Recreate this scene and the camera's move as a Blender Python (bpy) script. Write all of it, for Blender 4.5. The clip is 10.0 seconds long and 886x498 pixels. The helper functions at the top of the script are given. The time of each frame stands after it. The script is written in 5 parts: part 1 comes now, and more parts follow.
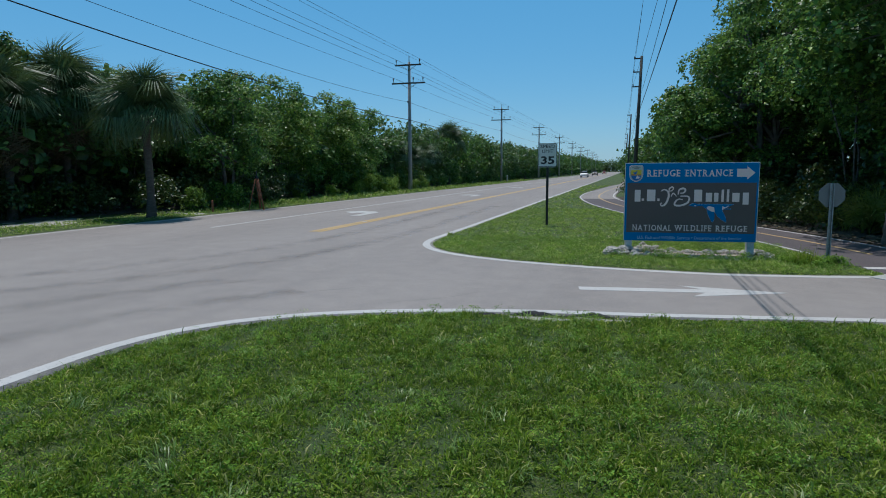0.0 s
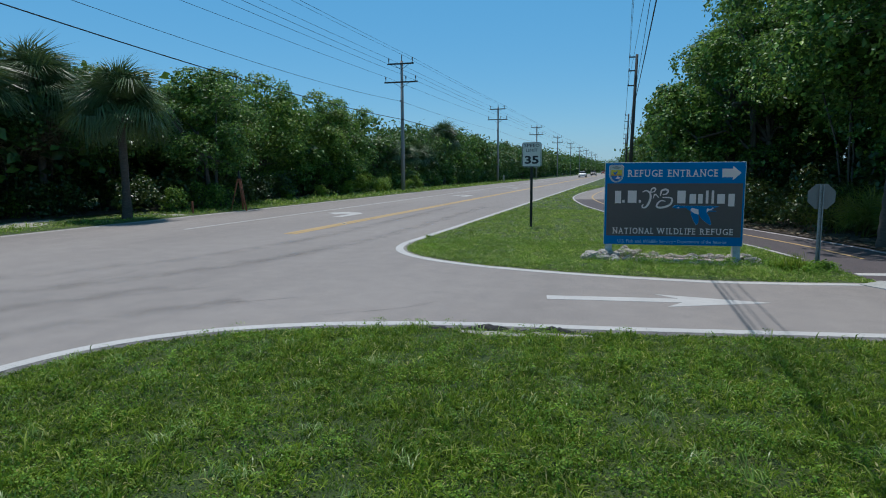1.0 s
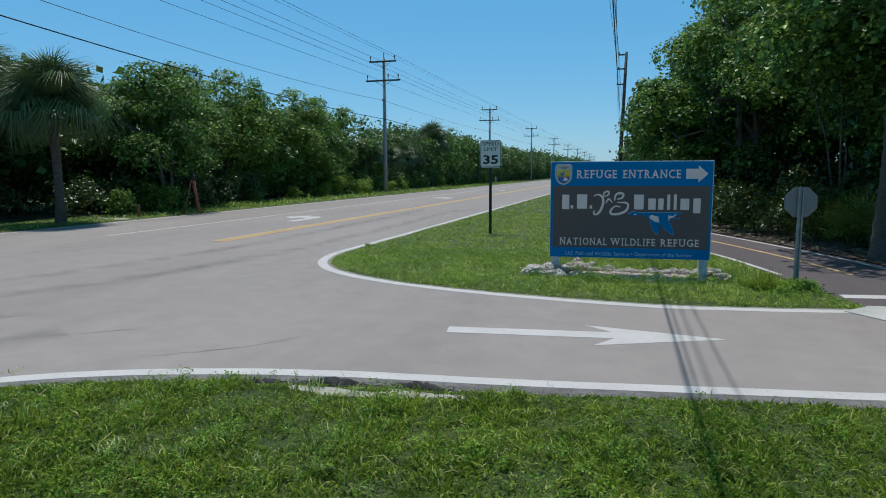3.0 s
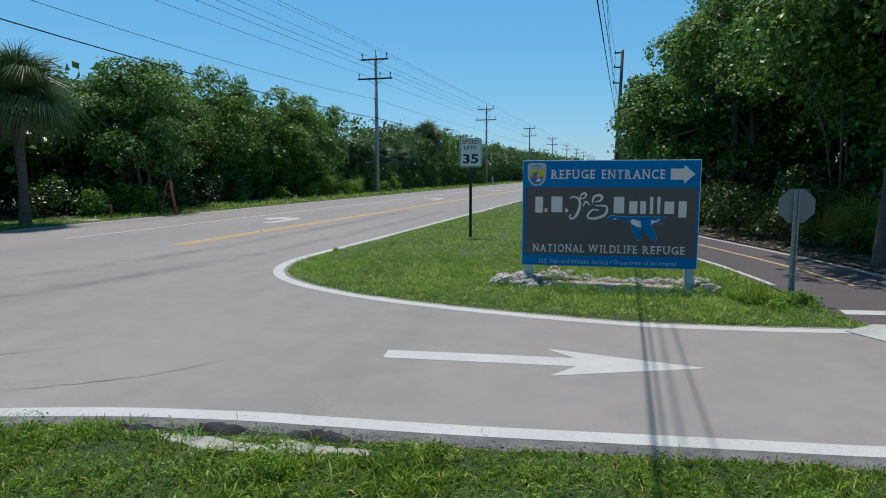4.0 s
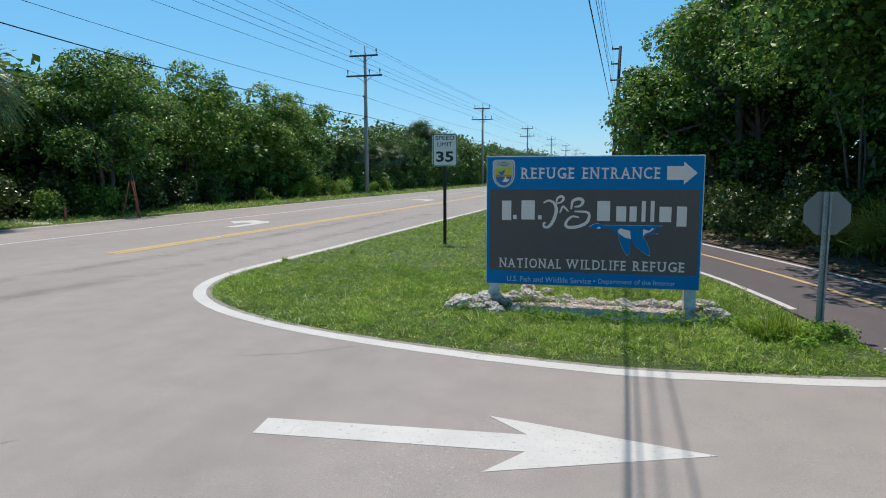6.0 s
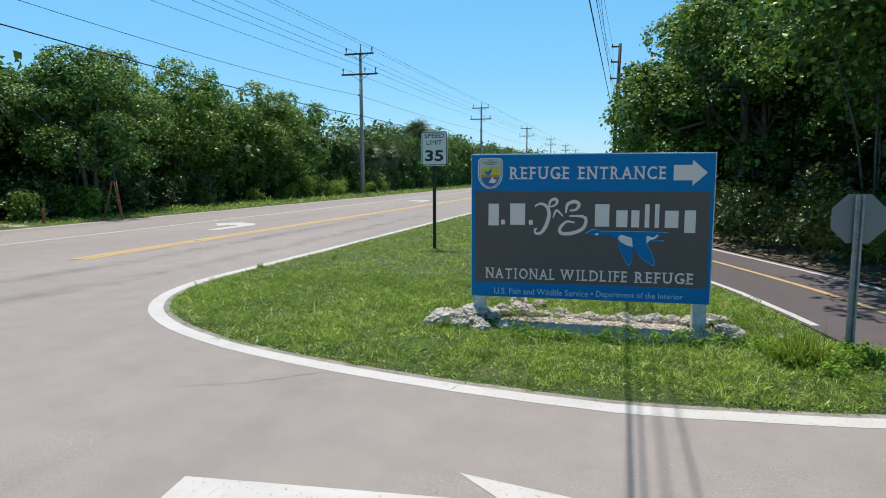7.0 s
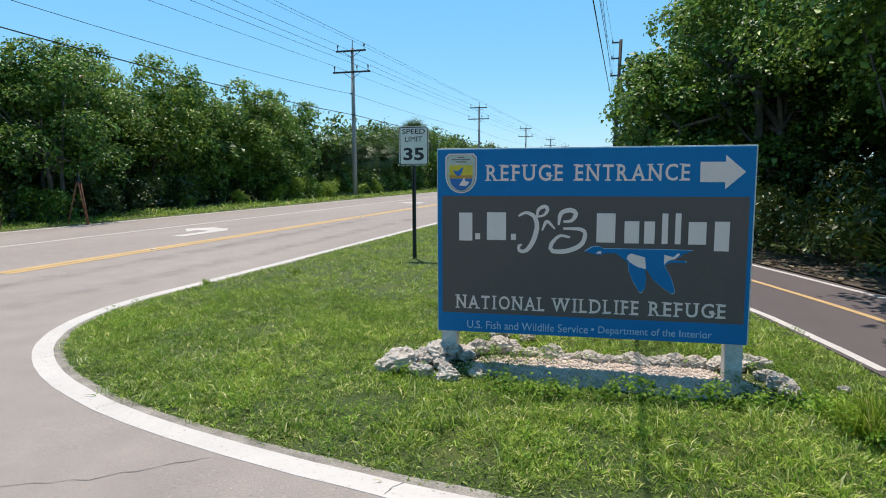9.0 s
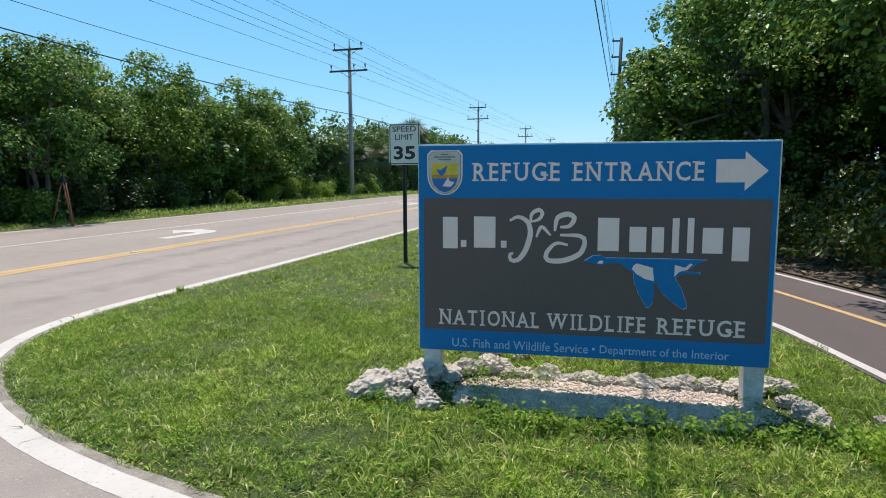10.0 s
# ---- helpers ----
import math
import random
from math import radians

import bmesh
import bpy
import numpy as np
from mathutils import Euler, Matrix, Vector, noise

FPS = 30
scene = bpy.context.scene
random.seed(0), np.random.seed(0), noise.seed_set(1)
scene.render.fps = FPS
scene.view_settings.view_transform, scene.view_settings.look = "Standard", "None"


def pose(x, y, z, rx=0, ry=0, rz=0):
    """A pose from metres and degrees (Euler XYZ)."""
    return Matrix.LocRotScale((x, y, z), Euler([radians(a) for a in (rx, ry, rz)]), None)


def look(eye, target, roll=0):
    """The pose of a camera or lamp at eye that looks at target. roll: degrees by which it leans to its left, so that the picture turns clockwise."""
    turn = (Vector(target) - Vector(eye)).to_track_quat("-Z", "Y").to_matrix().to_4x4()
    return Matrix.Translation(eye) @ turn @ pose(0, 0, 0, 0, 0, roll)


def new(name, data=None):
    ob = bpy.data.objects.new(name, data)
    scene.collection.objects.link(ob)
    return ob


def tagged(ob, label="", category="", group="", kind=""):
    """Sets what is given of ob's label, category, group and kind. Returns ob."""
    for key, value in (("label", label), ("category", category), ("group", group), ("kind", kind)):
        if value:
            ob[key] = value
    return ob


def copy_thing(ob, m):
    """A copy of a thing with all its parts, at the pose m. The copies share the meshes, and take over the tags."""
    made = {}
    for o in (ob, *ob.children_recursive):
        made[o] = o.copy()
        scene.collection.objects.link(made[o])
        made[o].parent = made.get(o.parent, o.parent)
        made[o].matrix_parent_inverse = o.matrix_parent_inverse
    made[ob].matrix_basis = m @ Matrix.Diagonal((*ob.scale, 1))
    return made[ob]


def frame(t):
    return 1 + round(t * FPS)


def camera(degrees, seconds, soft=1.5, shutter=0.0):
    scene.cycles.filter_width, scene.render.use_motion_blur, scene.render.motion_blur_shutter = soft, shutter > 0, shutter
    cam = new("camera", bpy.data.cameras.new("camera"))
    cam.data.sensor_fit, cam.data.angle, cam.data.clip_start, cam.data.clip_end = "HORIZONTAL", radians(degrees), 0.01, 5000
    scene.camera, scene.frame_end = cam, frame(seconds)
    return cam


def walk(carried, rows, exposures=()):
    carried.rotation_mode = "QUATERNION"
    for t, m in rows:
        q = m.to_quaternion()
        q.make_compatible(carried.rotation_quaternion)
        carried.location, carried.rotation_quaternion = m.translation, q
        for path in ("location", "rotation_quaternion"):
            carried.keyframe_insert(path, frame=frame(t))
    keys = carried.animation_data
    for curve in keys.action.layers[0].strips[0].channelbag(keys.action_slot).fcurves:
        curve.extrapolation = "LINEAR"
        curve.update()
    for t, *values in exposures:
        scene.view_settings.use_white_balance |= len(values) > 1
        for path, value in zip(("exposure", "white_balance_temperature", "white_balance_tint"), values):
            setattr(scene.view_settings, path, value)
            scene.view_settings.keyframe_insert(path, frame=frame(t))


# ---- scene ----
# camera: a slow glide at eye height from the lawn across the side road to the sign
cam = camera(70.0, 10.0, soft=1.0)
WALK = [
    (0.0, -0.148, 0.212, 1.790, -0.245, -0.3),
    (0.5, 0.039, 0.607, 1.792, -0.245, -0.3),
    (1.0, 0.243, 1.045, 1.787, -0.245, -0.3),
    (1.5, 0.433, 1.532, 1.780, -0.244, -0.25),
    (2.0, 0.659, 2.085, 1.769, -0.243, -0.25),
    (2.5, 0.883, 2.662, 1.758, -0.240, -0.25),
    (4.0, 1.397, 4.347, 1.745, -0.239, -0.1),
    (4.5, 1.489, 4.869, 1.739, -0.238, -0.1),
    (5.0, 1.536, 5.324, 1.731, -0.238, -0.1),
    (5.5, 1.559, 5.811, 1.720, -0.237, -0.05),
    (7.0, 1.541, 7.186, 1.712, -0.236, -0.1),
    (7.5, 1.525, 7.635, 1.710, -0.235, -0.15),
    (8.0, 1.502, 8.074, 1.709, -0.234, -0.2),
    (8.5, 1.478, 8.489, 1.708, -0.234, -0.2),
    (9.0, 1.445, 8.882, 1.705, -0.233, -0.2),
    (9.5, 1.421, 9.233, 1.700, -0.232, -0.2),
    (10.0, 1.406, 9.539, 1.697, -0.232, -0.2),
]
EXPOSURES = [(0.0, -0.72, 5850, 10), (2.5, -0.57, 6040, 10), (4.5, -0.41, 6150, 11), (5.5, -0.27, 6330, 12), (7.5, 0.0, 6560, 13), (10.0, 0.05, 6750, 16)]
walk(cam, [(t, look((x, y, z), (x - 0.554, y + 1.907, z + dz), roll)) for t, x, y, z, dz, roll in WALK], EXPOSURES)

# ---- daylight: high sun ahead and a little to the left, clear sky
SUN_WAY = Vector((-0.17, 0.27, 1.0)).normalized()
ELEVATION = math.asin(SUN_WAY.z)
AZIMUTH = math.atan2(SUN_WAY.x, SUN_WAY.y)
world = bpy.data.worlds.new("sky")
scene.world = world
world.use_nodes = True
sky = world.node_tree.nodes.new("ShaderNodeTexSky")
sky.sky_type, sky.sun_disc = "NISHITA", False
sky.sun_elevation, sky.sun_rotation = ELEVATION, AZIMUTH
sky.air_density, sky.dust_density, sky.ozone_density = 1.0, 0.25, 2.0
background = world.node_tree.nodes["Background"]
background.inputs["Strength"].default_value = 0.135
vivid = world.node_tree.nodes.new("ShaderNodeHueSaturation")
vivid.inputs["Saturation"].default_value = 1.2
world.node_tree.links.new(sky.outputs[0], vivid.inputs["Color"])
clear = world.node_tree.nodes.new("ShaderNodeMix")
clear.data_type = "RGBA"
clear.inputs[0].default_value, clear.inputs[7].default_value = 0.5, (1.15, 5.2, 8.4, 1)
world.node_tree.links.new(vivid.outputs[0], clear.inputs[6])
height = world.node_tree.nodes.new("ShaderNodeTexCoord")
split = world.node_tree.nodes.new("ShaderNodeSeparateXYZ")
fall = world.node_tree.nodes.new("ShaderNodeMapRange")
fall.inputs["From Min"].default_value, fall.inputs["From Max"].default_value = 0.35, 0.9
fall.inputs["To Min"].default_value, fall.inputs["To Max"].default_value = 1.0, 0.42
deep = world.node_tree.nodes.new("ShaderNodeVectorMath")
deep.operation = "SCALE"
world.node_tree.links.new(height.outputs["Generated"], split.inputs[0])
world.node_tree.links.new(split.outputs["Z"], fall.inputs["Value"])
world.node_tree.links.new(clear.outputs[2], deep.inputs[0])
world.node_tree.links.new(fall.outputs[0], deep.inputs["Scale"])
world.node_tree.links.new(deep.outputs[0], background.inputs["Color"])
sun = new("sun", bpy.data.lights.new("sun", "SUN"))
sun.data.energy, sun.data.angle, sun.data.color = 5.0, radians(0.53), (1.0, 0.94, 0.85)
sun.matrix_world = look(SUN_WAY * 60, (0, 0, 0))


# ---- materials
def nodes_of(name):
    m = bpy.data.materials.new(name)
    m.use_nodes = True
    return m, m.node_tree, m.node_tree.nodes["Principled BSDF"]


def ramp(tree, fac, stops):
    n = tree.nodes.new("ShaderNodeValToRGB")
    e = n.color_ramp.elements
    while len(e) < len(stops):
        e.new(0.5)
    for el, (p, c) in zip(e, stops):
        el.position, el.color = p, (*c, 1)
    tree.links.new(fac, n.inputs[0])
    return n.outputs[0]


def noise_of(tree, scale, detail=4, rough=0.6, stretch=(1, 1, 1), space="Object"):
    co = tree.nodes.new("ShaderNodeTexCoord")
    mp = tree.nodes.new("ShaderNodeMapping")
    mp.inputs["Scale"].default_value = stretch
    n = tree.nodes.new("ShaderNodeTexNoise")
    n.inputs["Scale"].default_value, n.inputs["Detail"].default_value, n.inputs["Roughness"].default_value = scale, detail, rough
    tree.links.new(co.outputs[space], mp.inputs[0])
    tree.links.new(mp.outputs[0], n.inputs["Vector"])
    return n.outputs["Fac"]


def mix(tree, a, b, fac, how="MIX"):
    n = tree.nodes.new("ShaderNodeMix")
    n.data_type, n.blend_type = "RGBA", how
    for key, v in ((0, fac), (6, a), (7, b)):
        if isinstance(v, (int, float)):
            n.inputs[key].default_value = v
        elif isinstance(v, tuple):
            n.inputs[key].default_value = (*v, 1)
        else:
            tree.links.new(v, n.inputs[key])
    return n.outputs[2]


def bump(tree, b, height, strength=0.3, distance=0.01):
    n = tree.nodes.new("ShaderNodeBump")
    n.inputs["Strength"].default_value, n.inputs["Distance"].default_value = strength, distance
    tree.links.new(height, n.inputs["Height"])
    tree.links.new(n.outputs[0], b.inputs["Normal"])


def surface(name, low, high, scale, rough=0.7, metal=0.0, fine=None, relief=0.2, depth=0.004, stretch=(1, 1, 1), stain=None, grit=0.45):
    """A worn surface: two colours over broad noise, finer grain over it, a little relief."""
    m, tree, b = nodes_of(name)
    col = ramp(tree, noise_of(tree, scale, 5, 0.62, stretch), [(0.32, low), (0.68, high)])
    grain = noise_of(tree, fine or scale * 14, 3, 0.7)
    col = mix(tree, col, ramp(tree, grain, [(0.3, (0.62, 0.62, 0.62)), (0.7, (1.25, 1.25, 1.25))]), grit, "MULTIPLY")
    if stain:
        colour, size, lo, hi = stain
        col = mix(tree, col, colour, ramp(tree, noise_of(tree, size, 6, 0.7), [(lo, (0, 0, 0)), (hi, (1, 1, 1))]))
    tree.links.new(col, b.inputs["Base Color"])
    b.inputs["Roughness"].default_value, b.inputs["Metallic"].default_value = rough, metal
    bump(tree, b, grain, relief, depth)
    return m


def leaf_matter(name, stops, rough=0.45, through_light=0.35, glow=(0.30, 0.42, 0.08), gloss=0.32, vary=0.6, grain=3.4):
    """Leaves: a colour for each leaf, gloss on top, and light let through."""
    m, tree, b = nodes_of(name)
    geo = tree.nodes.new("ShaderNodeNewGeometry")
    col = ramp(tree, geo.outputs["Random Per Island"], stops)
    patch = noise_of(tree, 0.9, 3, 0.6, space="Object")
    col = mix(tree, col, ramp(tree, patch, [(0.3, (0.68, 0.74, 0.68)), (0.7, (1.3, 1.24, 1.0))]), 0.7, "MULTIPLY")
    spray = noise_of(tree, grain, 2, 0.5, space="Object")
    col = mix(tree, col, ramp(tree, spray, [(0.32, (0.6, 0.64, 0.58)), (0.68, (1.6, 1.5, 1.25))]), vary, "MULTIPLY")
    tree.links.new(col, b.inputs["Base Color"])
    b.inputs["Roughness"].default_value = rough
    b.inputs["Specular IOR Level"].default_value = gloss
    back = tree.nodes.new("ShaderNodeBsdfTranslucent")
    tree.links.new(mix(tree, col, glow, 0.25), back.inputs["Color"])
    blend = tree.nodes.new("ShaderNodeMixShader")
    blend.inputs[0].default_value = through_light
    tree.links.new(b.outputs[0], blend.inputs[1])
    tree.links.new(back.outputs[0], blend.inputs[2])
    tree.links.new(blend.outputs[0], tree.nodes["Material Output"].inputs["Surface"])
    return m


def plain(name, colour, rough=0.5, metal=0.0, wear=0.18, scale=6.0, grit=0.45):
    return surface(name, tuple(c * (1 - wear) for c in colour), tuple(min(1, c * (1 + wear * 0.6)) for c in colour), scale, rough, metal, relief=0.06, depth=0.001, grit=grit)


def asphalt(name, low, high, streak):
    m, tree, b = nodes_of(name)
    broad = ramp(tree, noise_of(tree, 0.35, 6, 0.6, (1.0, 0.25, 1)), [(0.3, low), (0.7, high)])
    mott = ramp(tree, noise_of(tree, 2.2, 5, 0.7), [(0.3, (0.88, 0.88, 0.88)), (0.7, (1.1, 1.09, 1.07))])
    col = mix(tree, broad, mott, 0.8, "MULTIPLY")
    lanes = ramp(tree, noise_of(tree, 0.9, 3, 0.55, (1.0, 0.06, 1)), [(0.52, (1, 1, 1)), (0.72, streak)])
    col = mix(tree, col, lanes, 0.3, "MULTIPLY")
    stone = noise_of(tree, 120, 2, 0.8)
    col = mix(tree, col, ramp(tree, stone, [(0.33, (0.66, 0.66, 0.67)), (0.68, (1.26, 1.26, 1.24))]), 0.8, "MULTIPLY")
    chips = noise_of(tree, 46, 2, 0.5)
    col = mix(tree, col, ramp(tree, chips, [(0.30, (0.70, 0.70, 0.71)), (0.38, (1, 1, 1)), (0.62, (1, 1, 1)), (0.70, (1.45, 1.44, 1.4))]), ramp(tree, noise_of(tree, 0.8, 4, 0.6), [(0.48, (0.25, 0.25, 0.25)), (0.64, (1, 1, 1))]), "MULTIPLY")
    tree.links.new(col, b.inputs["Base Color"])
    b.inputs["Roughness"].default_value = 0.82
    bump(tree, b, stone, 0.35, 0.006)
    return m


def painted(name, colour, under, worn=0.62):
    """Road paint, worn through to the surface in specks."""
    m, tree, b = nodes_of(name)
    gone = ramp(tree, noise_of(tree, 26, 8, 0.8), [(worn, (0, 0, 0)), (worn + 0.07, (1, 1, 1))])
    soil = ramp(tree, noise_of(tree, 1.7, 4, 0.7), [(0.3, tuple(c * 0.84 for c in colour)), (0.7, colour)])
    tree.links.new(mix(tree, soil, under, gone), b.inputs["Base Color"])
    b.inputs["Roughness"].default_value = 0.7
    bump(tree, b, noise_of(tree, 140, 2, 0.8), 0.25, 0.004)
    return m


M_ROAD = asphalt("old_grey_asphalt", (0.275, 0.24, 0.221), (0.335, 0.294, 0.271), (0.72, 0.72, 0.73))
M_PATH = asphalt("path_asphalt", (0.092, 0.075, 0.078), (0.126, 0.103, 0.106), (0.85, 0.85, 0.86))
M_CONCRETE = surface("pale_concrete", (0.42, 0.41, 0.38), (0.55, 0.54, 0.50), 1.6, 0.8, relief=0.25)
M_WHITE_LINE = painted("white_road_paint", (0.59, 0.56, 0.53), (0.28, 0.255, 0.24), 0.57)
M_YELLOW_LINE = painted("yellow_road_paint", (0.58, 0.385, 0.165), (0.32, 0.28, 0.23), 0.55)
M_TYRE_MARK, tree_of, shader = nodes_of("tyre_polish")
shader.inputs["Base Color"].default_value, shader.inputs["Roughness"].default_value = (0.09, 0.088, 0.088, 1), 0.7
tree_of.links.new(ramp(tree_of, noise_of(tree_of, 1.3, 5, 0.65), [(0.36, (0, 0, 0)), (0.75, (0.085, 0.085, 0.085))]), shader.inputs["Alpha"])
M_CRACK = plain("crack_filler", (0.12, 0.115, 0.11), 0.9)
M_SOIL, tree_of, shader = nodes_of("turf_thatch")
thatch = ramp(tree_of, noise_of(tree_of, 75, 6, 0.85, (1, 1, 1)), [(0.38, (0.012, 0.02, 0.005)), (0.5, (0.06, 0.095, 0.018)), (0.62, (0.13, 0.18, 0.04)), (0.75, (0.26, 0.28, 0.11))])
broad = ramp(tree_of, noise_of(tree_of, 1.1, 5, 0.65), [(0.3, (0.62, 0.8, 0.55)), (0.52, (1, 1, 1)), (0.72, (1.75, 1.35, 1.2))])
tree_of.links.new(mix(tree_of, thatch, broad, 1.0, "MULTIPLY"), shader.inputs["Base Color"])
shader.inputs["Roughness"].default_value = 0.9
bump(tree_of, shader, noise_of(tree_of, 75, 5, 0.8), 1.0, 0.014)
M_SAND = surface("bare_sand", (0.36, 0.33, 0.28), (0.50, 0.47, 0.41), 3.0, 0.95, fine=60, relief=0.5, depth=0.006, stain=((0.13, 0.12, 0.09), 5.0, 0.55, 0.75))
M_LITTER = surface("leaf_litter", (0.05, 0.038, 0.028), (0.135, 0.105, 0.078), 5.0, 0.95, fine=38, relief=0.9, depth=0.02, grit=0.95)
M_EDGE = surface("broken_asphalt_edge", (0.13, 0.122, 0.115), (0.24, 0.225, 0.21), 4.0, 0.95, fine=55, relief=0.9, depth=0.01, grit=1.0, stain=((0.05, 0.047, 0.043), 2.6, 0.6, 0.72))
M_LIP = surface("black_crumbled_asphalt", (0.018, 0.017, 0.018), (0.07, 0.066, 0.064), 7.0, 0.95, fine=45, relief=1.0, depth=0.012, grit=1.0)
M_GRIT = surface("sandy_road_edge_grit", (0.20, 0.18, 0.16), (0.38, 0.35, 0.31), 5.0, 0.95, fine=60, relief=0.9, depth=0.01, grit=1.0)
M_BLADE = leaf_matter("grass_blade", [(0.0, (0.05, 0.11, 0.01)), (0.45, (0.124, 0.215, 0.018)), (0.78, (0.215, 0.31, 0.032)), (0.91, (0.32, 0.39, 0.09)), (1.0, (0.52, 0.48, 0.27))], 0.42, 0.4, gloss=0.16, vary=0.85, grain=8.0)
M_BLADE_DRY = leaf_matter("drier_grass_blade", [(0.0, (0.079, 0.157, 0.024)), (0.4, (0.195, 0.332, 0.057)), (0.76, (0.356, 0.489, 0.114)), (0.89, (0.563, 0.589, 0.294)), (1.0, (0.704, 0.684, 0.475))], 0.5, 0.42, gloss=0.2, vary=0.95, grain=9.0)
M_LEAF_GRAPE = leaf_matter("sea_grape_leaf", [(0.0, (0.035, 0.092, 0.028)), (0.5, (0.089, 0.189, 0.05)), (0.85, (0.177, 0.321, 0.082)), (0.96, (0.283, 0.478, 0.088)), (0.985, (0.297, 0.46, 0.088)), (1.0, (0.141, 0.092, 0.063))], 0.44, 0.35, gloss=0.36)
M_LEAF_DARK = leaf_matter("dark_leaf", [(0.0, (0.026, 0.068, 0.021)), (0.6, (0.059, 0.134, 0.034)), (0.92, (0.113, 0.215, 0.048)), (1.0, (0.228, 0.345, 0.085))], 0.36, 0.28, gloss=0.36)
M_LEAF_PALE = leaf_matter("yellow_green_leaf", [(0.0, (0.05, 0.11, 0.019)), (0.5, (0.113, 0.215, 0.035)), (0.85, (0.235, 0.372, 0.072)), (1.0, (0.379, 0.478, 0.145))], 0.36, 0.37, gloss=0.36)
M_LEAF_GREEN = leaf_matter("mid_green_leaf", [(0.0, (0.046, 0.12, 0.024)), (0.5, (0.095, 0.211, 0.041)), (0.85, (0.171, 0.325, 0.066)), (1.0, (0.341, 0.497, 0.132))], 0.36, 0.3, gloss=0.36)
M_LEAF_BRIGHT = leaf_matter("fresh_green_leaf", [(0.0, (0.104, 0.19, 0.024)), (0.6, (0.209, 0.342, 0.048)), (1.0, (0.342, 0.437, 0.084))], 0.45, 0.4)
# shrub leaves coloured dark to stand in for the shade under trees
M_LEAF_SHADED = leaf_matter("shade_darkened_shrub_leaf", [(0.0, (0.02, 0.042, 0.012)), (0.6, (0.042, 0.078, 0.018)), (0.93, (0.085, 0.13, 0.028)), (1.0, (0.16, 0.2, 0.05))], 0.38, 0.18, gloss=0.5)
M_PALM = leaf_matter("palm_frond", [(0.0, (0.044, 0.08, 0.039)), (0.6, (0.098, 0.161, 0.07)), (1.0, (0.213, 0.27, 0.131))], 0.42, 0.2, gloss=0.45)
M_PALMETTO = leaf_matter("palmetto_frond", [(0.0, (0.09, 0.13, 0.025)), (0.6, (0.19, 0.25, 0.05)), (1.0, (0.36, 0.38, 0.12))], 0.34, 0.35, gloss=0.5)
M_DEAD_FROND = leaf_matter("dead_frond", [(0.0, (0.09, 0.075, 0.058)), (0.6, (0.16, 0.13, 0.1)), (1.0, (0.27, 0.225, 0.175))], 0.8, 0.1, (0.3, 0.25, 0.18))
M_BARK = surface("grey_bark", (0.07, 0.062, 0.054), (0.17, 0.15, 0.13), 5.0, 0.9, fine=40, relief=0.7, depth=0.01)
M_PALM_BARK = surface("palm_bark", (0.058, 0.048, 0.04), (0.12, 0.1, 0.083), 6.0, 0.95, fine=30, relief=0.8, depth=0.012, stretch=(1, 1, 4))
M_ROCK = surface("pitted_limestone", (0.37, 0.33, 0.285), (0.70, 0.63, 0.56), 1.6, 0.95, fine=9, relief=0.7, depth=0.02, stain=((0.13, 0.12, 0.105), 4.0, 0.56, 0.7))
M_GRAVEL = surface("crushed_shell", (0.50, 0.40, 0.33), (0.72, 0.60, 0.51), 6.0, 0.95, fine=70, relief=0.8, depth=0.008)
M_POLE = surface("weathered_pole", (0.26, 0.255, 0.25), (0.38, 0.372, 0.365), 2.0, 0.85, fine=30, relief=0.3, stretch=(1, 1, 0.1))
M_DARK_POLE = surface("dark_creosote_pole", (0.05, 0.045, 0.04), (0.095, 0.085, 0.075), 2.0, 0.9, fine=30, relief=0.3, stretch=(1, 1, 0.1))
M_CROSSARM = plain("crossarm_timber", (0.07, 0.066, 0.062), 0.8)
M_INSULATOR = plain("porcelain", (0.12, 0.11, 0.11), 0.35)
M_CABLE = plain("black_cable", (0.012, 0.012, 0.013), 0.6)
M_WIRE = plain("bare_wire", (0.06, 0.06, 0.065), 0.5, 0.6)
M_SIGN_BLUE = plain("sign_blue", (0.0, 0.165, 0.40), 0.65, wear=0.06, scale=1.5, grit=0.12)
M_SIGN_BLUE.node_tree.nodes["Principled BSDF"].inputs["Specular IOR Level"].default_value = 0.2
M_SIGN_GREY = plain("sign_charcoal", (0.118, 0.083, 0.077), 0.7, wear=0.06, scale=1.2, grit=0.12)
M_SIGN_WHITE = plain("sign_off_white", (0.88, 0.645, 0.60), 0.6, wear=0.04, grit=0.1)
M_SIGN_PALE = plain("sign_pale_blue_lettering", (0.44, 0.56, 0.68), 0.6)
M_SIGN_EDGE = plain("sign_edge", (0.68, 0.68, 0.66), 0.6)
M_POST = surface("whitewashed_post", (0.47, 0.44, 0.40), (0.64, 0.60, 0.555), 5.0, 0.75, fine=40, relief=0.2, stain=((0.22, 0.21, 0.19), 6.0, 0.62, 0.75))
M_SHIELD_GOLD = plain("emblem_gold", (0.72, 0.50, 0.03), 0.5)
M_SHIELD_BLUE = plain("emblem_blue", (0.01, 0.13, 0.40), 0.5)
M_SHIELD_RIM = plain("emblem_rim", (0.18, 0.17, 0.16), 0.5)
M_SHIELD_FACE = plain("emblem_face", (0.52, 0.50, 0.44), 0.5)
M_ORANGE = plain("emblem_orange", (0.55, 0.25, 0.03), 0.5)
M_PLATE = plain("reflective_white_plate", (0.69, 0.655, 0.62), 0.4, wear=0.05, grit=0.12)
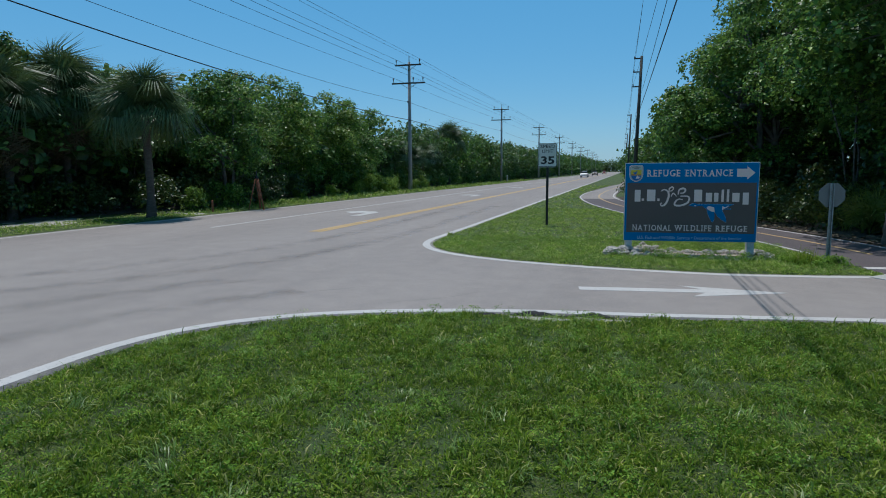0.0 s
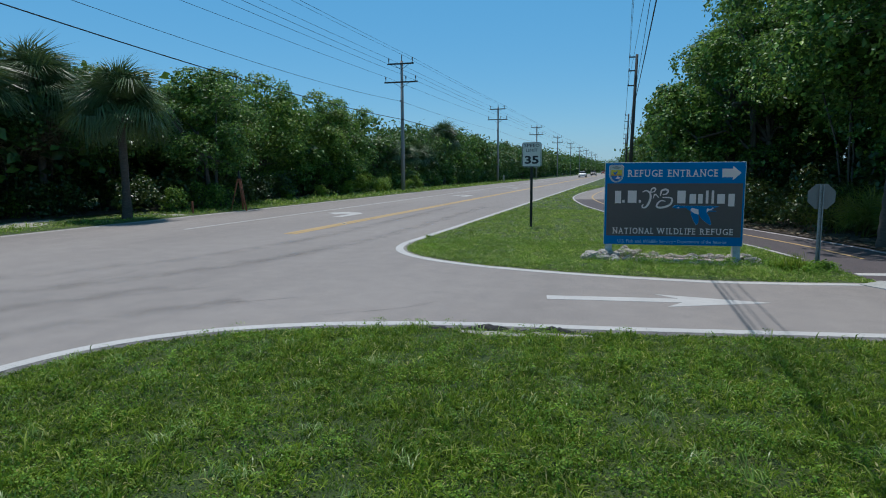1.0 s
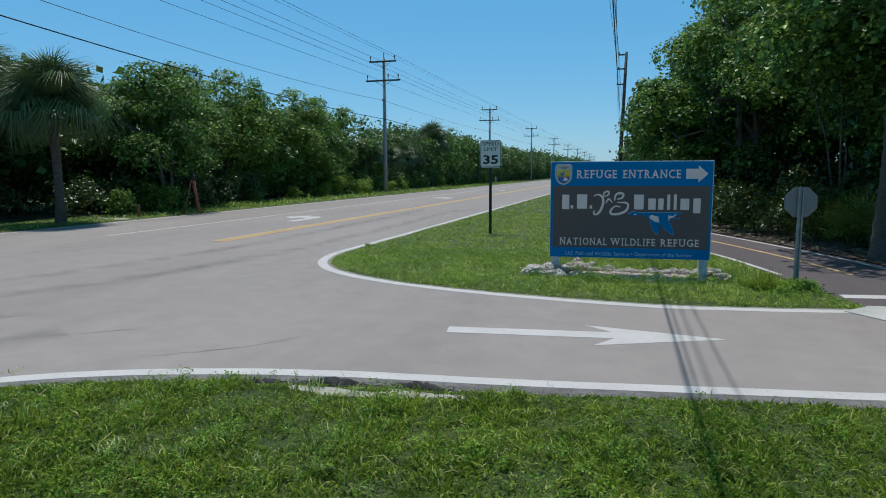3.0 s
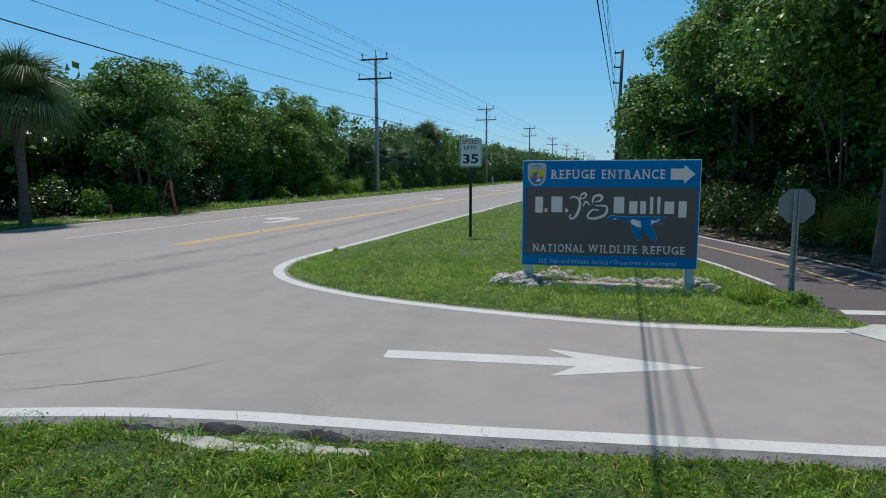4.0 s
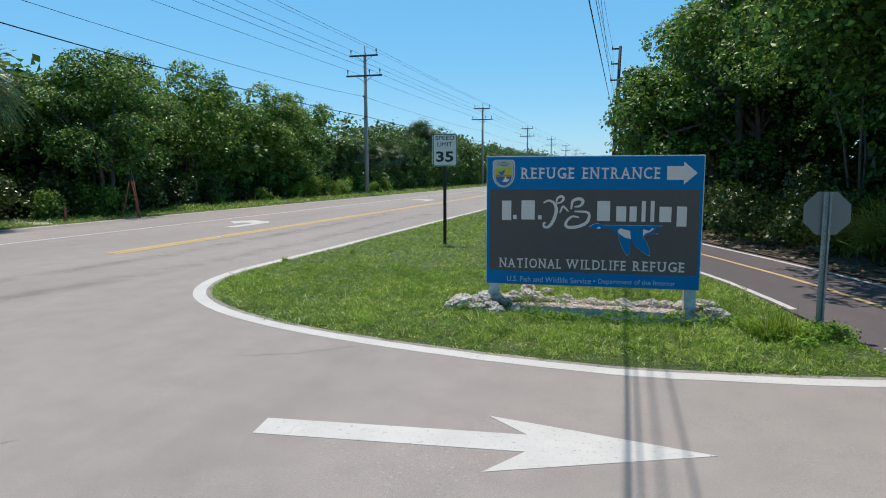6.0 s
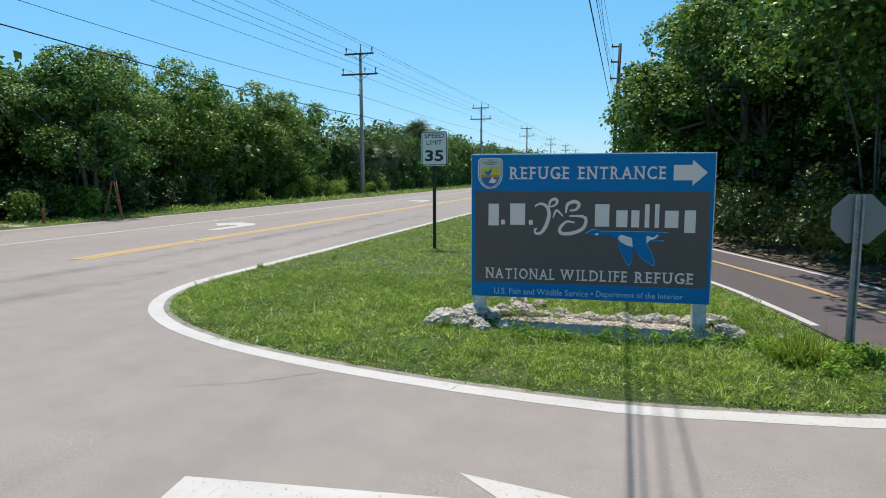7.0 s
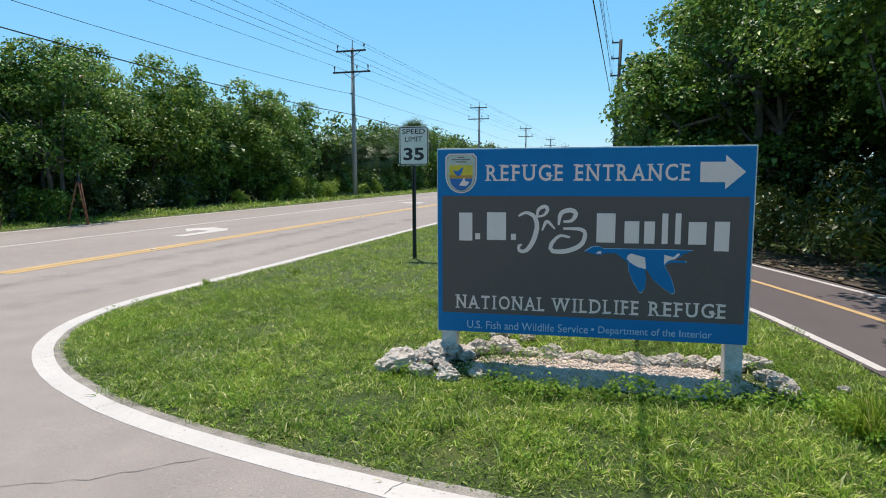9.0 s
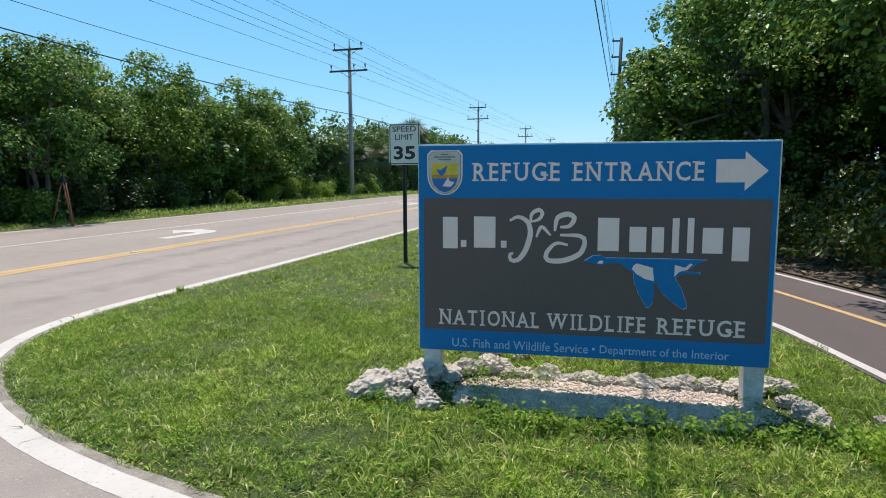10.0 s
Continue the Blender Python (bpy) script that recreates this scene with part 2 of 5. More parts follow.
M_PLATE_BLACK = plain("plate_black", (0.012, 0.012, 0.014), 0.5)
M_STEEL = surface("galvanised_steel", (0.20, 0.21, 0.215), (0.30, 0.31, 0.315), 9.0, 0.5, 0.6, relief=0.1)
M_DARK_STEEL = plain("dark_green_steel", (0.03, 0.035, 0.033), 0.5, 0.3)
M_PLATE_BACK = plain("bare_aluminium", (0.185, 0.178, 0.175), 0.6, 0.1, wear=0.06)
M_RUST = surface("reddish_timber", (0.22, 0.075, 0.04), (0.42, 0.16, 0.085), 9.0, 0.85, relief=0.4)
M_CAR_WHITE = plain("white_car_paint", (0.7, 0.7, 0.7), 0.25, wear=0.03)
M_CAR_DARK = plain("black_car_paint", (0.02, 0.02, 0.022), 0.25, wear=0.03)
M_CAR_RED = plain("red_car_paint", (0.3, 0.03, 0.025), 0.25, wear=0.03)
M_GLASS = plain("car_glass", (0.02, 0.025, 0.03), 0.08, wear=0.02)
M_TYRE = plain("tyre_rubber", (0.02, 0.02, 0.02), 0.85)


# ---- building helpers
def part(name, bm, material, parent=None, label=""):
    me = bpy.data.meshes.new(name)
    bm.to_mesh(me)
    bm.free()
    return placed(name, me, material, parent, label)


def placed(name, me, material, parent=None, label=""):
    if not me.materials:
        me.materials.append(material)
    ob = new(name, me)
    ob.parent = parent
    return tagged(ob, label)


def empty(name, at=(0, 0, 0), rz=0.0):
    ob = new(name)
    ob.matrix_basis = pose(*at, 0, 0, rz)
    return ob


def quick_mesh(name, verts, faces):
    """A mesh from arrays: verts (n, 3), faces (m, k)."""
    verts, faces = np.asarray(verts, np.float32), np.asarray(faces, np.int32)
    me = bpy.data.meshes.new(name)
    me.vertices.add(len(verts))
    me.vertices.foreach_set("co", verts.ravel())
    k = faces.shape[1]
    me.loops.add(faces.size)
    me.loops.foreach_set("vertex_index", faces.ravel())
    me.polygons.add(len(faces))
    me.polygons.foreach_set("loop_start", np.arange(0, faces.size, k, dtype=np.int32))
    me.update(calc_edges=True)
    return me


def box(bm, lo, hi, bevel=0.0):
    size = [b - a for a, b in zip(lo, hi)]
    mid = [(a + b) / 2 for a, b in zip(lo, hi)]
    made = bmesh.ops.create_cube(bm, size=1, matrix=Matrix.Translation(mid) @ Matrix.Diagonal((*size, 1)))["verts"]
    if bevel:
        edges = list({e for v in made for e in v.link_edges})
        bmesh.ops.bevel(bm, geom=edges, offset=bevel, segments=2, affect="EDGES", profile=0.6)
    return bm


def tube(bm, points, radii, sides=8, caps=True):
    """A tapered tube along points."""
    points = [Vector(p) for p in points]
    rings = []
    for i, p in enumerate(points):
        way = (points[min(i + 1, len(points) - 1)] - points[max(i - 1, 0)]).normalized()
        a = way.orthogonal().normalized()
        if abs(way.z) > 0.6:
            a = (Vector((1, 0, 0)) - way * way.x).normalized()
        b = way.cross(a)
        r = radii[i] if not isinstance(radii, (int, float)) else radii
        rings.append([bm.verts.new(p + (a * math.cos(q) + b * math.sin(q)) * r) for q in [2 * math.pi * k / sides for k in range(sides)]])
    for u, v in zip(rings, rings[1:]):
        for k in range(sides):
            bm.faces.new((u[k], u[(k + 1) % sides], v[(k + 1) % sides], v[k])).smooth = True
    if caps:
        bm.faces.new(rings[0][::-1])
        bm.faces.new(rings[-1])
    return bm


def slab(bm, outline, z0, z1):
    """An outline (x, y) raised from z0 to z1."""
    top = [bm.verts.new((x, y, z1)) for x, y in outline]
    low = [bm.verts.new((x, y, z0)) for x, y in outline]
    n = len(outline)
    face = bm.faces.new(top)
    bm.normal_update()
    for i in range(n):
        bm.faces.new((low[i], low[(i + 1) % n], top[(i + 1) % n], top[i]))
    bmesh.ops.triangulate(bm, faces=[face])
    bmesh.ops.recalc_face_normals(bm, faces=bm.faces[:])
    return bm


def bezier(a, b, c, d, n=24):
    out = []
    for i in range(n + 1):
        t = i / n
        w = ((1 - t) ** 3, 3 * t * (1 - t) ** 2, 3 * t * t * (1 - t), t ** 3)
        out.append((sum(k * p[0] for k, p in zip(w, (a, b, c, d))), sum(k * p[1] for k, p in zip(w, (a, b, c, d)))))
    return out


def shifted(line, d):
    """The line moved d to its left."""
    p = np.array(line, float)
    way = np.gradient(p, axis=0)
    way /= np.linalg.norm(way, axis=1)[:, None]
    return [tuple(q) for q in p + d * np.stack([-way[:, 1], way[:, 0]], 1)]


def spline(points, step=0.5):
    """A smooth line through a few points."""
    p = [np.array(q, float) for q in points]
    p = [2 * p[0] - p[1]] + p + [2 * p[-1] - p[-2]]
    out = []
    for a, b, c, d in zip(p, p[1:], p[2:], p[3:]):
        n = max(2, int(np.linalg.norm(c - b) / step))
        for i in range(n):
            t = i / n
            out.append(tuple(0.5 * (2 * b + (c - a) * t + (2 * a - 5 * b + 4 * c - d) * t * t + (3 * b - a - 3 * c + d) * t ** 3)))
    out.append(tuple(p[-2]))
    return out


def ribbon(line, left, right, z, lift=0.0):
    """A flat strip along a line, from left to right of it."""
    bm = bmesh.new()
    a = [bm.verts.new((x, y, z)) for x, y in shifted(line, left)]
    b = [bm.verts.new((x, y, z)) for x, y in shifted(line, right)]
    for i in range(len(line) - 1):
        bm.faces.new((a[i], b[i], b[i + 1], a[i + 1]))
    bm.normal_update()
    bm.faces.ensure_lookup_table()
    if bm.faces[0].normal.z < 0:
        bmesh.ops.reverse_faces(bm, faces=bm.faces[:])
    if lift:
        for row, flip in ((a, 1), (b, -1)):
            low = [bm.verts.new((v.co.x, v.co.y, z - lift)) for v in row]
            for i in range(len(line) - 1):
                bm.faces.new((row[i], row[i + 1], low[i + 1], low[i])[::flip])
    return bm


# ---- the lines of the plan
ROAD_LEFT = -17.05
NEAR_EDGE = [(-5.36, -60.0), (-5.36, -20.0), (-5.36, 0.0), (-5.36, 2.0)] + bezier((-5.36, 5.0), (-5.36, 7.85), (-1.55, 8.25), (-0.22, 8.365), 20) + [(0.5, 8.455), (1.6, 8.63), (2.8, 8.81), (6.0, 9.35), (40.0, 15.2)]
ISLAND_EDGE = [(-5.12, 700.0), (-5.12, 200.0), (-5.12, 60.0), (-5.12, 30.0), (-5.12, 20.0)] + bezier((-5.14, 17.0), (-5.24, 14.75), (-4.85, 12.40), (0.9, 11.78), 26) + [(1.5, 11.74), (2.0, 11.77), (3.1, 11.91), (3.9, 12.07), (7.0, 12.7), (40.0, 18.5)]
PATH_MID = spline([(5.5, 11.9), (5.17, 13.6), (4.79, 15.3), (4.26, 17.4), (3.42, 19.8), (2.1, 23.4), (0.75, 28.5), (-0.7, 34.5), (-1.75, 41.5), (-2.05, 48.0), (-1.75, 58.0), (-0.9, 72.0), (0.3, 90.0), (0.6, 130.0)], 0.6)
PATH_HALF = 1.16


def densified(line, step, reach, jitter, seed):
    """The line with points every step within reach of the origin, moved at random by up to jitter."""
    rng = np.random.RandomState(seed)
    out = [line[0]]
    for a, b in zip(line, line[1:]):
        a, b = np.array(a), np.array(b)
        near = min(np.linalg.norm(a), np.linalg.norm(b)) < reach
        n = max(1, int(np.linalg.norm(b - a) / step)) if near else 1
        for i in range(1, n + 1):
            out.append(tuple(a + (b - a) * i / n + (rng.uniform(-jitter, jitter, 2) if near else 0)))
    return out


NEAR_SIDE = densified(shifted(NEAR_EDGE, -0.33), 0.22, 45, 0.035, 1)
ISLAND_SIDE = densified(shifted(ISLAND_EDGE, 0.235), 0.22, 45, 0.03, 2)
ASPHALT = [(ROAD_LEFT, -60.0)] + NEAR_SIDE + ISLAND_SIDE[::-1] + [(ROAD_LEFT, 700.0)]


def from_line(x, y, line):
    """Distance from points to a line of segments."""
    best = np.full(x.shape, 1e9, np.float32)
    for (ax, ay), (bx, by) in zip(line, line[1:]):
        dx, dy = bx - ax, by - ay
        t = np.clip(((x - ax) * dx + (y - ay) * dy) / max(dx * dx + dy * dy, 1e-9), 0, 1)
        best = np.minimum(best, np.hypot(x - ax - t * dx, y - ay - t * dy))
    return best


COARSE_ASPHALT = [(ROAD_LEFT, -60.0)] + shifted(NEAR_EDGE, -0.33) + shifted(ISLAND_EDGE, 0.235)[::-1] + [(ROAD_LEFT, 700.0), (ROAD_LEFT, -60.0)]


def off_paving(x, y):
    """Distance from the paving: negative on it."""
    x, y = np.asarray(x, np.float32), np.asarray(y, np.float32)
    inside = np.zeros(x.shape, bool)
    for (ax, ay), (bx, by) in zip(COARSE_ASPHALT, COARSE_ASPHALT[1:]):
        if ay != by:
            inside ^= ((ay > y) != (by > y)) & (x < (bx - ax) * (y - ay) / (by - ay) + ax)
    d = from_line(x, y, COARSE_ASPHALT)
    d = np.where(inside, -d, d)
    return np.minimum(d, from_line(x, y, PATH_MID[::2]) - PATH_HALF - 0.1)


def waves(x, y):
    return 0.5 * np.sin(1.7 * x + 0.6 * y) * np.sin(0.9 * y - 0.5 * x + 1.0) + 0.5 * np.sin(4.1 * x - 2.3 * y) * np.sin(3.3 * y + 1.9 * x)


def turf_height(x, y, d):
    rise = np.clip((d + 0.16) / 0.26, 0, 1)
    hollow = 0.075 * np.exp(-((x - 1.9) / 1.9) ** 2 - ((y - 14.35) / 0.95) ** 2)
    return -0.06 + rise * 0.085 + 0.018 * waves(x, y) * np.clip(d, 0, 1) - hollow


# ---- ground: one sheet to the horizon
def axis(dense_lo, dense_hi, step, lo, hi, grow=1.28):
    mid = list(np.arange(dense_lo, dense_hi, step))
    s, v, right = step, dense_hi, []
    while v < hi:
        right.append(v)
        s *= grow
        v += s
    s, v, left = step, dense_lo, []
    while v > lo:
        s *= grow
        v -= s
        left.append(v)
    return np.array(left[::-1] + mid + right + [hi + 50])


gx, gy = axis(-6.2, 7.2, 0.13, -2500, 2500), axis(1.0, 26.0, 0.13, -2500, 2500)
gx = np.sort(np.concatenate([gx, [-17.4, -17.15, -16.95, -16.8, -18.5]]))
X, Y = np.meshgrid(gx, gy)
D = off_paving(X.ravel(), Y.ravel())
Z = turf_height(X.ravel(), Y.ravel(), D)
idx = np.arange(X.size).reshape(X.shape)
quads = np.stack([idx[:-1, :-1], idx[:-1, 1:], idx[1:, 1:], idx[1:, :-1]], -1).reshape(-1, 4)
ground_mesh = quick_mesh("ground", np.stack([X.ravel(), Y.ravel(), Z], 1), quads)
for poly in ground_mesh.polygons:
    poly.use_smooth = True
ground = tagged(placed("ground", ground_mesh, M_SOIL), "green mown turf over sandy soil, worn in patches", "ground", kind="structure")

# ---- road and side road, one sheet of old grey asphalt
road = tagged(part("road", slab(bmesh.new(), ASPHALT, -0.12, 0.0), M_ROAD), "bleached grey asphalt road with worn lane markings", "road", kind="structure")
part("edge_line", ribbon(densified(NEAR_EDGE, 0.3, 30, 0.004, 3), 0.0, -0.17, 0.003, 0.004), M_WHITE_LINE, road, "white painted line round the road corner")
part("edge_line", ribbon(densified(ISLAND_EDGE[:-2], 0.3, 30, 0.004, 4), 0.18, 0.0, 0.003, 0.004), M_WHITE_LINE, road, "white painted line round the grass corner")
part("edge_line", ribbon([(-16.72, y) for y in (-60, -20, 0, 20, 60, 200, 700)], -0.07, 0.07, 0.005), M_WHITE_LINE, road, "thin white line along the road")
part("lane_line", ribbon([(-13.1, y) for y in (17.8, 40, 80, 200, 700)], -0.07, 0.07, 0.005), M_WHITE_LINE, road, "thin white lane line")
for dx in (-0.118, 0.118):
    part("centre_line", ribbon([(-9.1 + dx, y) for y in (17.3, 40, 80, 200, 700)], -0.104, 0.104, 0.005), M_YELLOW_LINE, road, "worn yellow centre line")


def flat_shape(points, z):
    bm = bmesh.new()
    f = bm.faces.new([bm.verts.new((x, y, z)) for x, y in points])
    bm.normal_update()
    if f.normal.z < 0:
        f.normal_flip()
    bmesh.ops.triangulate(bm, faces=bm.faces[:])
    bm.normal_update()
    for f in bm.faces:
        if f.normal.z < 0:
            f.normal_flip()
    for e in [e for e in bm.edges if e.is_boundary]:
        p, q = e.verts
        bm.faces.new((p, q, bm.verts.new((q.co.x, q.co.y, z - 0.006)), bm.verts.new((p.co.x, p.co.y, z - 0.006))))
    return bm


part("lane_arrow", flat_shape([(-0.83, 10.07), (-0.79, 9.81), (1.0, 10.025), (0.80, 9.69), (2.14, 10.29), (0.66, 10.54), (0.97, 10.285)], 0.003), M_WHITE_LINE, road, "long white painted arrow")
for y in (25.4, 45.5, 66.0):
    turn = [(0.28, -1.1), (0.6, -1.1), (0.6, 0.4), (0.3, 0.85), (-0.15, 0.85), (-0.15, 1.2), (-0.75, 0.55), (-0.15, -0.1), (-0.15, 0.25), (0.15, 0.25), (0.28, 0.1)]
    part("turn_arrow", flat_shape([(-11.3 + 1.25 * a, y + 1.35 * b) for a, b in turn], 0.005), M_WHITE_LINE, road, "white painted turn arrow")
for i in range(9):
    part("reflector", box(bmesh.new(), (-9.17, 21.0 + 12 * i, 0.0), (-9.05, 21.1 + 12 * i, 0.02), 0.006), M_PLATE, road, "small white road reflector")


def crack(points, width, seed):
    rng = np.random.RandomState(seed)
    line = densified(spline(points, 0.12), 0.07, 99, 0.02, seed)
    bm = bmesh.new()
    pts = [Vector((*p, 0.0035)) for p in line]
    last = None
    for i, p in enumerate(pts):
        way = (pts[min(i + 1, len(pts) - 1)] - pts[max(i - 1, 0)]).normalized()
        side = Vector((-way.y, way.x, 0)) * width * rng.uniform(0.3, 1.0) * min(1, 0.2 + 4 * min(i, len(pts) - 1 - i) / len(pts))
        now = (bm.verts.new(p + side), bm.verts.new(p - side))
        if last:
            bm.faces.new((last[0], last[1], now[1], now[0]))
        last = now
    bmesh.ops.recalc_face_normals(bm, faces=bm.faces[:])
    if bm.faces[0].normal.z < 0:
        bmesh.ops.reverse_faces(bm, faces=bm.faces[:])
    return bm


for k, (pts, w) in enumerate([
        ([(-0.93, 12.02), (-1.25, 11.75), (-1.5, 11.55), (-1.95, 11.35)], 0.004),
        ([(-5.9, 7.6), (-5.2, 8.3), (-4.5, 8.8), (-4.0, 9.3)], 0.006),
        ([(-7.2, 7.9), (-6.4, 8.9), (-5.8, 9.6)], 0.007),
        ([(-8.6, 9.2), (-8.3, 9.9), (-8.4, 10.6)], 0.010),
        ([(-3.4, 8.1), (-2.6, 8.7), (-2.2, 9.3)], 0.006)]):
    part("crack", crack(pts, w, 20 + k), M_CRACK, road, "dark crack in the asphalt")

for off in (0.0, 1.65):
    for pts in ([(-13.0, 4.4), (-9.6, 7.2), (-7.4, 10.6), (-6.3, 15.5), (-6.3, 22.0), (-6.6, 32.0)], [(-7.4, 0.5), (-6.9, 4.0), (-6.2, 6.6), (-4.9, 8.7)]):
        for half, z in ((0.36, 0.0022), (0.24, 0.0030), (0.13, 0.0038)):
            part("tyre_mark", ribbon(shifted(spline(pts, 0.4), off), half, -half, z), M_TYRE_MARK, road, "faint dark tyre track")
cr = np.random.RandomState(33)
for line, sign_of in ((NEAR_EDGE, -1), (ISLAND_EDGE, 1)):
    a, b = shifted(line, 0.02 * sign_of), shifted(line, 0.21 * sign_of)
    near = [i for i in range(len(line)) if -4.9 < line[i][0] < 3.0 and 5 < line[i][1] < 16]
    for i in near[1::5]:
        (ax, ay), (bx, by) = a[i], b[i]
        off = cr.uniform(-0.05, 0.05, 2)
        bm = crack([(ax + off[0], ay), ((ax + bx) / 2 + cr.uniform(-0.02, 0.02), (ay + by) / 2), (bx + off[1], by)], 0.0035, 200 + i)
        for v in bm.verts:
            v.co.z = 0.0055
        part("crack", bm, M_CRACK, road, "fine crack across the painted line")

# the broken strip of asphalt between the line and the near turf
part("asphalt_edge", ribbon(densified(NEAR_EDGE, 0.2, 20, 0.01, 5), -0.15, -0.42, 0.0012), M_EDGE, road, "crumbled dark asphalt edge")
part("asphalt_edge", ribbon(densified(ISLAND_EDGE[3:-2], 0.2, 40, 0.01, 6), 0.285, 0.15, 0.0012), M_GRIT, road, "sandy grey grit along the painted line")

# ---- footpath with its lines and the concrete crossing
path = tagged(part("pavement", slab(bmesh.new(), shifted(PATH_MID, PATH_HALF + 0.13) + shifted(PATH_MID, -PATH_HALF)[::-1], -0.1, 0.008), M_PATH), "dark asphalt shared path with painted edges", "path", kind="structure")
part("edge_line", ribbon(densified(PATH_MID[4:70], 0.3, 40, 0.012, 14), 1.25, 1.15, 0.013), M_WHITE_LINE, path, "white painted path edge")
part("edge_line", ribbon(PATH_MID[4:], -0.93, -1.03, 0.013), M_WHITE_LINE, path, "white painted path edge")
part("centre_line", ribbon(PATH_MID[4:], 0.05, -0.05, 0.013), M_YELLOW_LINE, path, "yellow painted path line")
part("stop_line", flat_shape([(4.02, 13.04), (6.1, 13.37), (6.1, 13.64), (4.02, 13.30)], 0.0135), M_WHITE_LINE, path, "white painted stop line")
apron = tagged(part("pavement", slab(bmesh.new(), [(3.75, 12.12), (4.3, 11.3), (6.6, 11.6), (6.6, 12.6), (4.15, 12.55)], -0.1, 0.012), M_CONCRETE), "pale concrete crossing slab beside the road", "pavement", kind="structure")


# ---- bare ground patches
def blob(cx, cy, rx, ry, z, seed, n=40):
    rng = np.random.RandomState(seed)
    ph = rng.uniform(0, 6.28, 5)
    pts = []
    for i in range(n):
        a = 2 * math.pi * i / n
        r = 1 + sum(0.16 / (k + 1) * math.sin((k + 2) * a + ph[k]) for k in range(5)) + rng.uniform(-0.06, 0.06)
        pts.append((cx + rx * r * math.cos(a), cy + ry * r * math.sin(a)))
    return flat_shape(pts, z)


PATCHES = [(-1.08, 7.66, 0.40, 0.10), (-0.52, 7.76, 0.28, 0.075), (-0.2, 7.79, 0.16, 0.05), (-20.9, 18.0, 2.2, 2.2), (-18.6, 23.3, 1.6, 0.5)]
THIN = [(1.15, 5.6, 0.2, 0.12), (1.2, 7.98, 0.35, 0.09), (1.5, 12.1, 0.7, 0.12), (-3.3, 13.35, 0.4, 0.16)]
def draped(cx, cy, rx, ry, seed, lift=0.006, rings=7, n=44):
    """An uneven patch that follows the turf and sinks into it at its rim."""
    rng = np.random.RandomState(seed)
    ph = rng.uniform(0, 6.28, 6)
    a = np.linspace(0, 2 * math.pi, n, endpoint=False)
    edge = 1 + sum(0.22 / (k + 1) * np.sin((k + 2) * a + ph[k]) for k in range(6)) + rng.uniform(-0.09, 0.09, n)
    xs, ys = [np.array([cx])], [np.array([cy])]
    for r in range(1, rings + 1):
        xs.append(cx + rx * edge * np.cos(a) * r / rings)
        ys.append(cy + ry * edge * np.sin(a) * r / rings)
    x, y = np.concatenate(xs), np.concatenate(ys)
    sink = np.concatenate([np.zeros(1)] + [np.full(n, 0.018 if r == rings else 0.0) for r in range(1, rings + 1)])
    z = turf_height(x, y, off_paving(x, y)) + lift - sink + rng.uniform(-0.002, 0.003, len(x))
    faces = [(0, 1 + i, 1 + (i + 1) % n) for i in range(n)]
    for r in range(rings - 1):
        for i in range(n):
            p, q = 1 + r * n + i, 1 + r * n + (i + 1) % n
            faces += [(p, p + n, q + n), (p, q + n, q)]
    return quick_mesh("sand_patch", np.stack([x, y, z], 1), faces)


for k, (cx, cy, rx, ry) in enumerate(PATCHES):
    tagged(placed("sand_patch", draped(cx, cy, rx, ry, 60 + k), M_SAND), "bare pale sandy patch in the turf", "sand", kind="structure")
part("litter_strip", ribbon([q for q in PATH_MID if 14.0 < q[1] < 44], -1.17, -2.5, 0.030), M_LITTER, ground, "brown leaf litter along the path")
tagged(part("leaf_litter", blob(7.3, 21.5, 2.2, 6.5, 0.05, 80, 60), M_LITTER), "brown fallen leaves under the trees beside the path", "leaf litter", kind="stuff")
tagged(part("leaf_litter", blob(-23.4, 33.0, 2.5, 21.0, 0.052, 81, 60), M_LITTER), "dark leaf litter under the roadside trees", "leaf litter", kind="stuff")


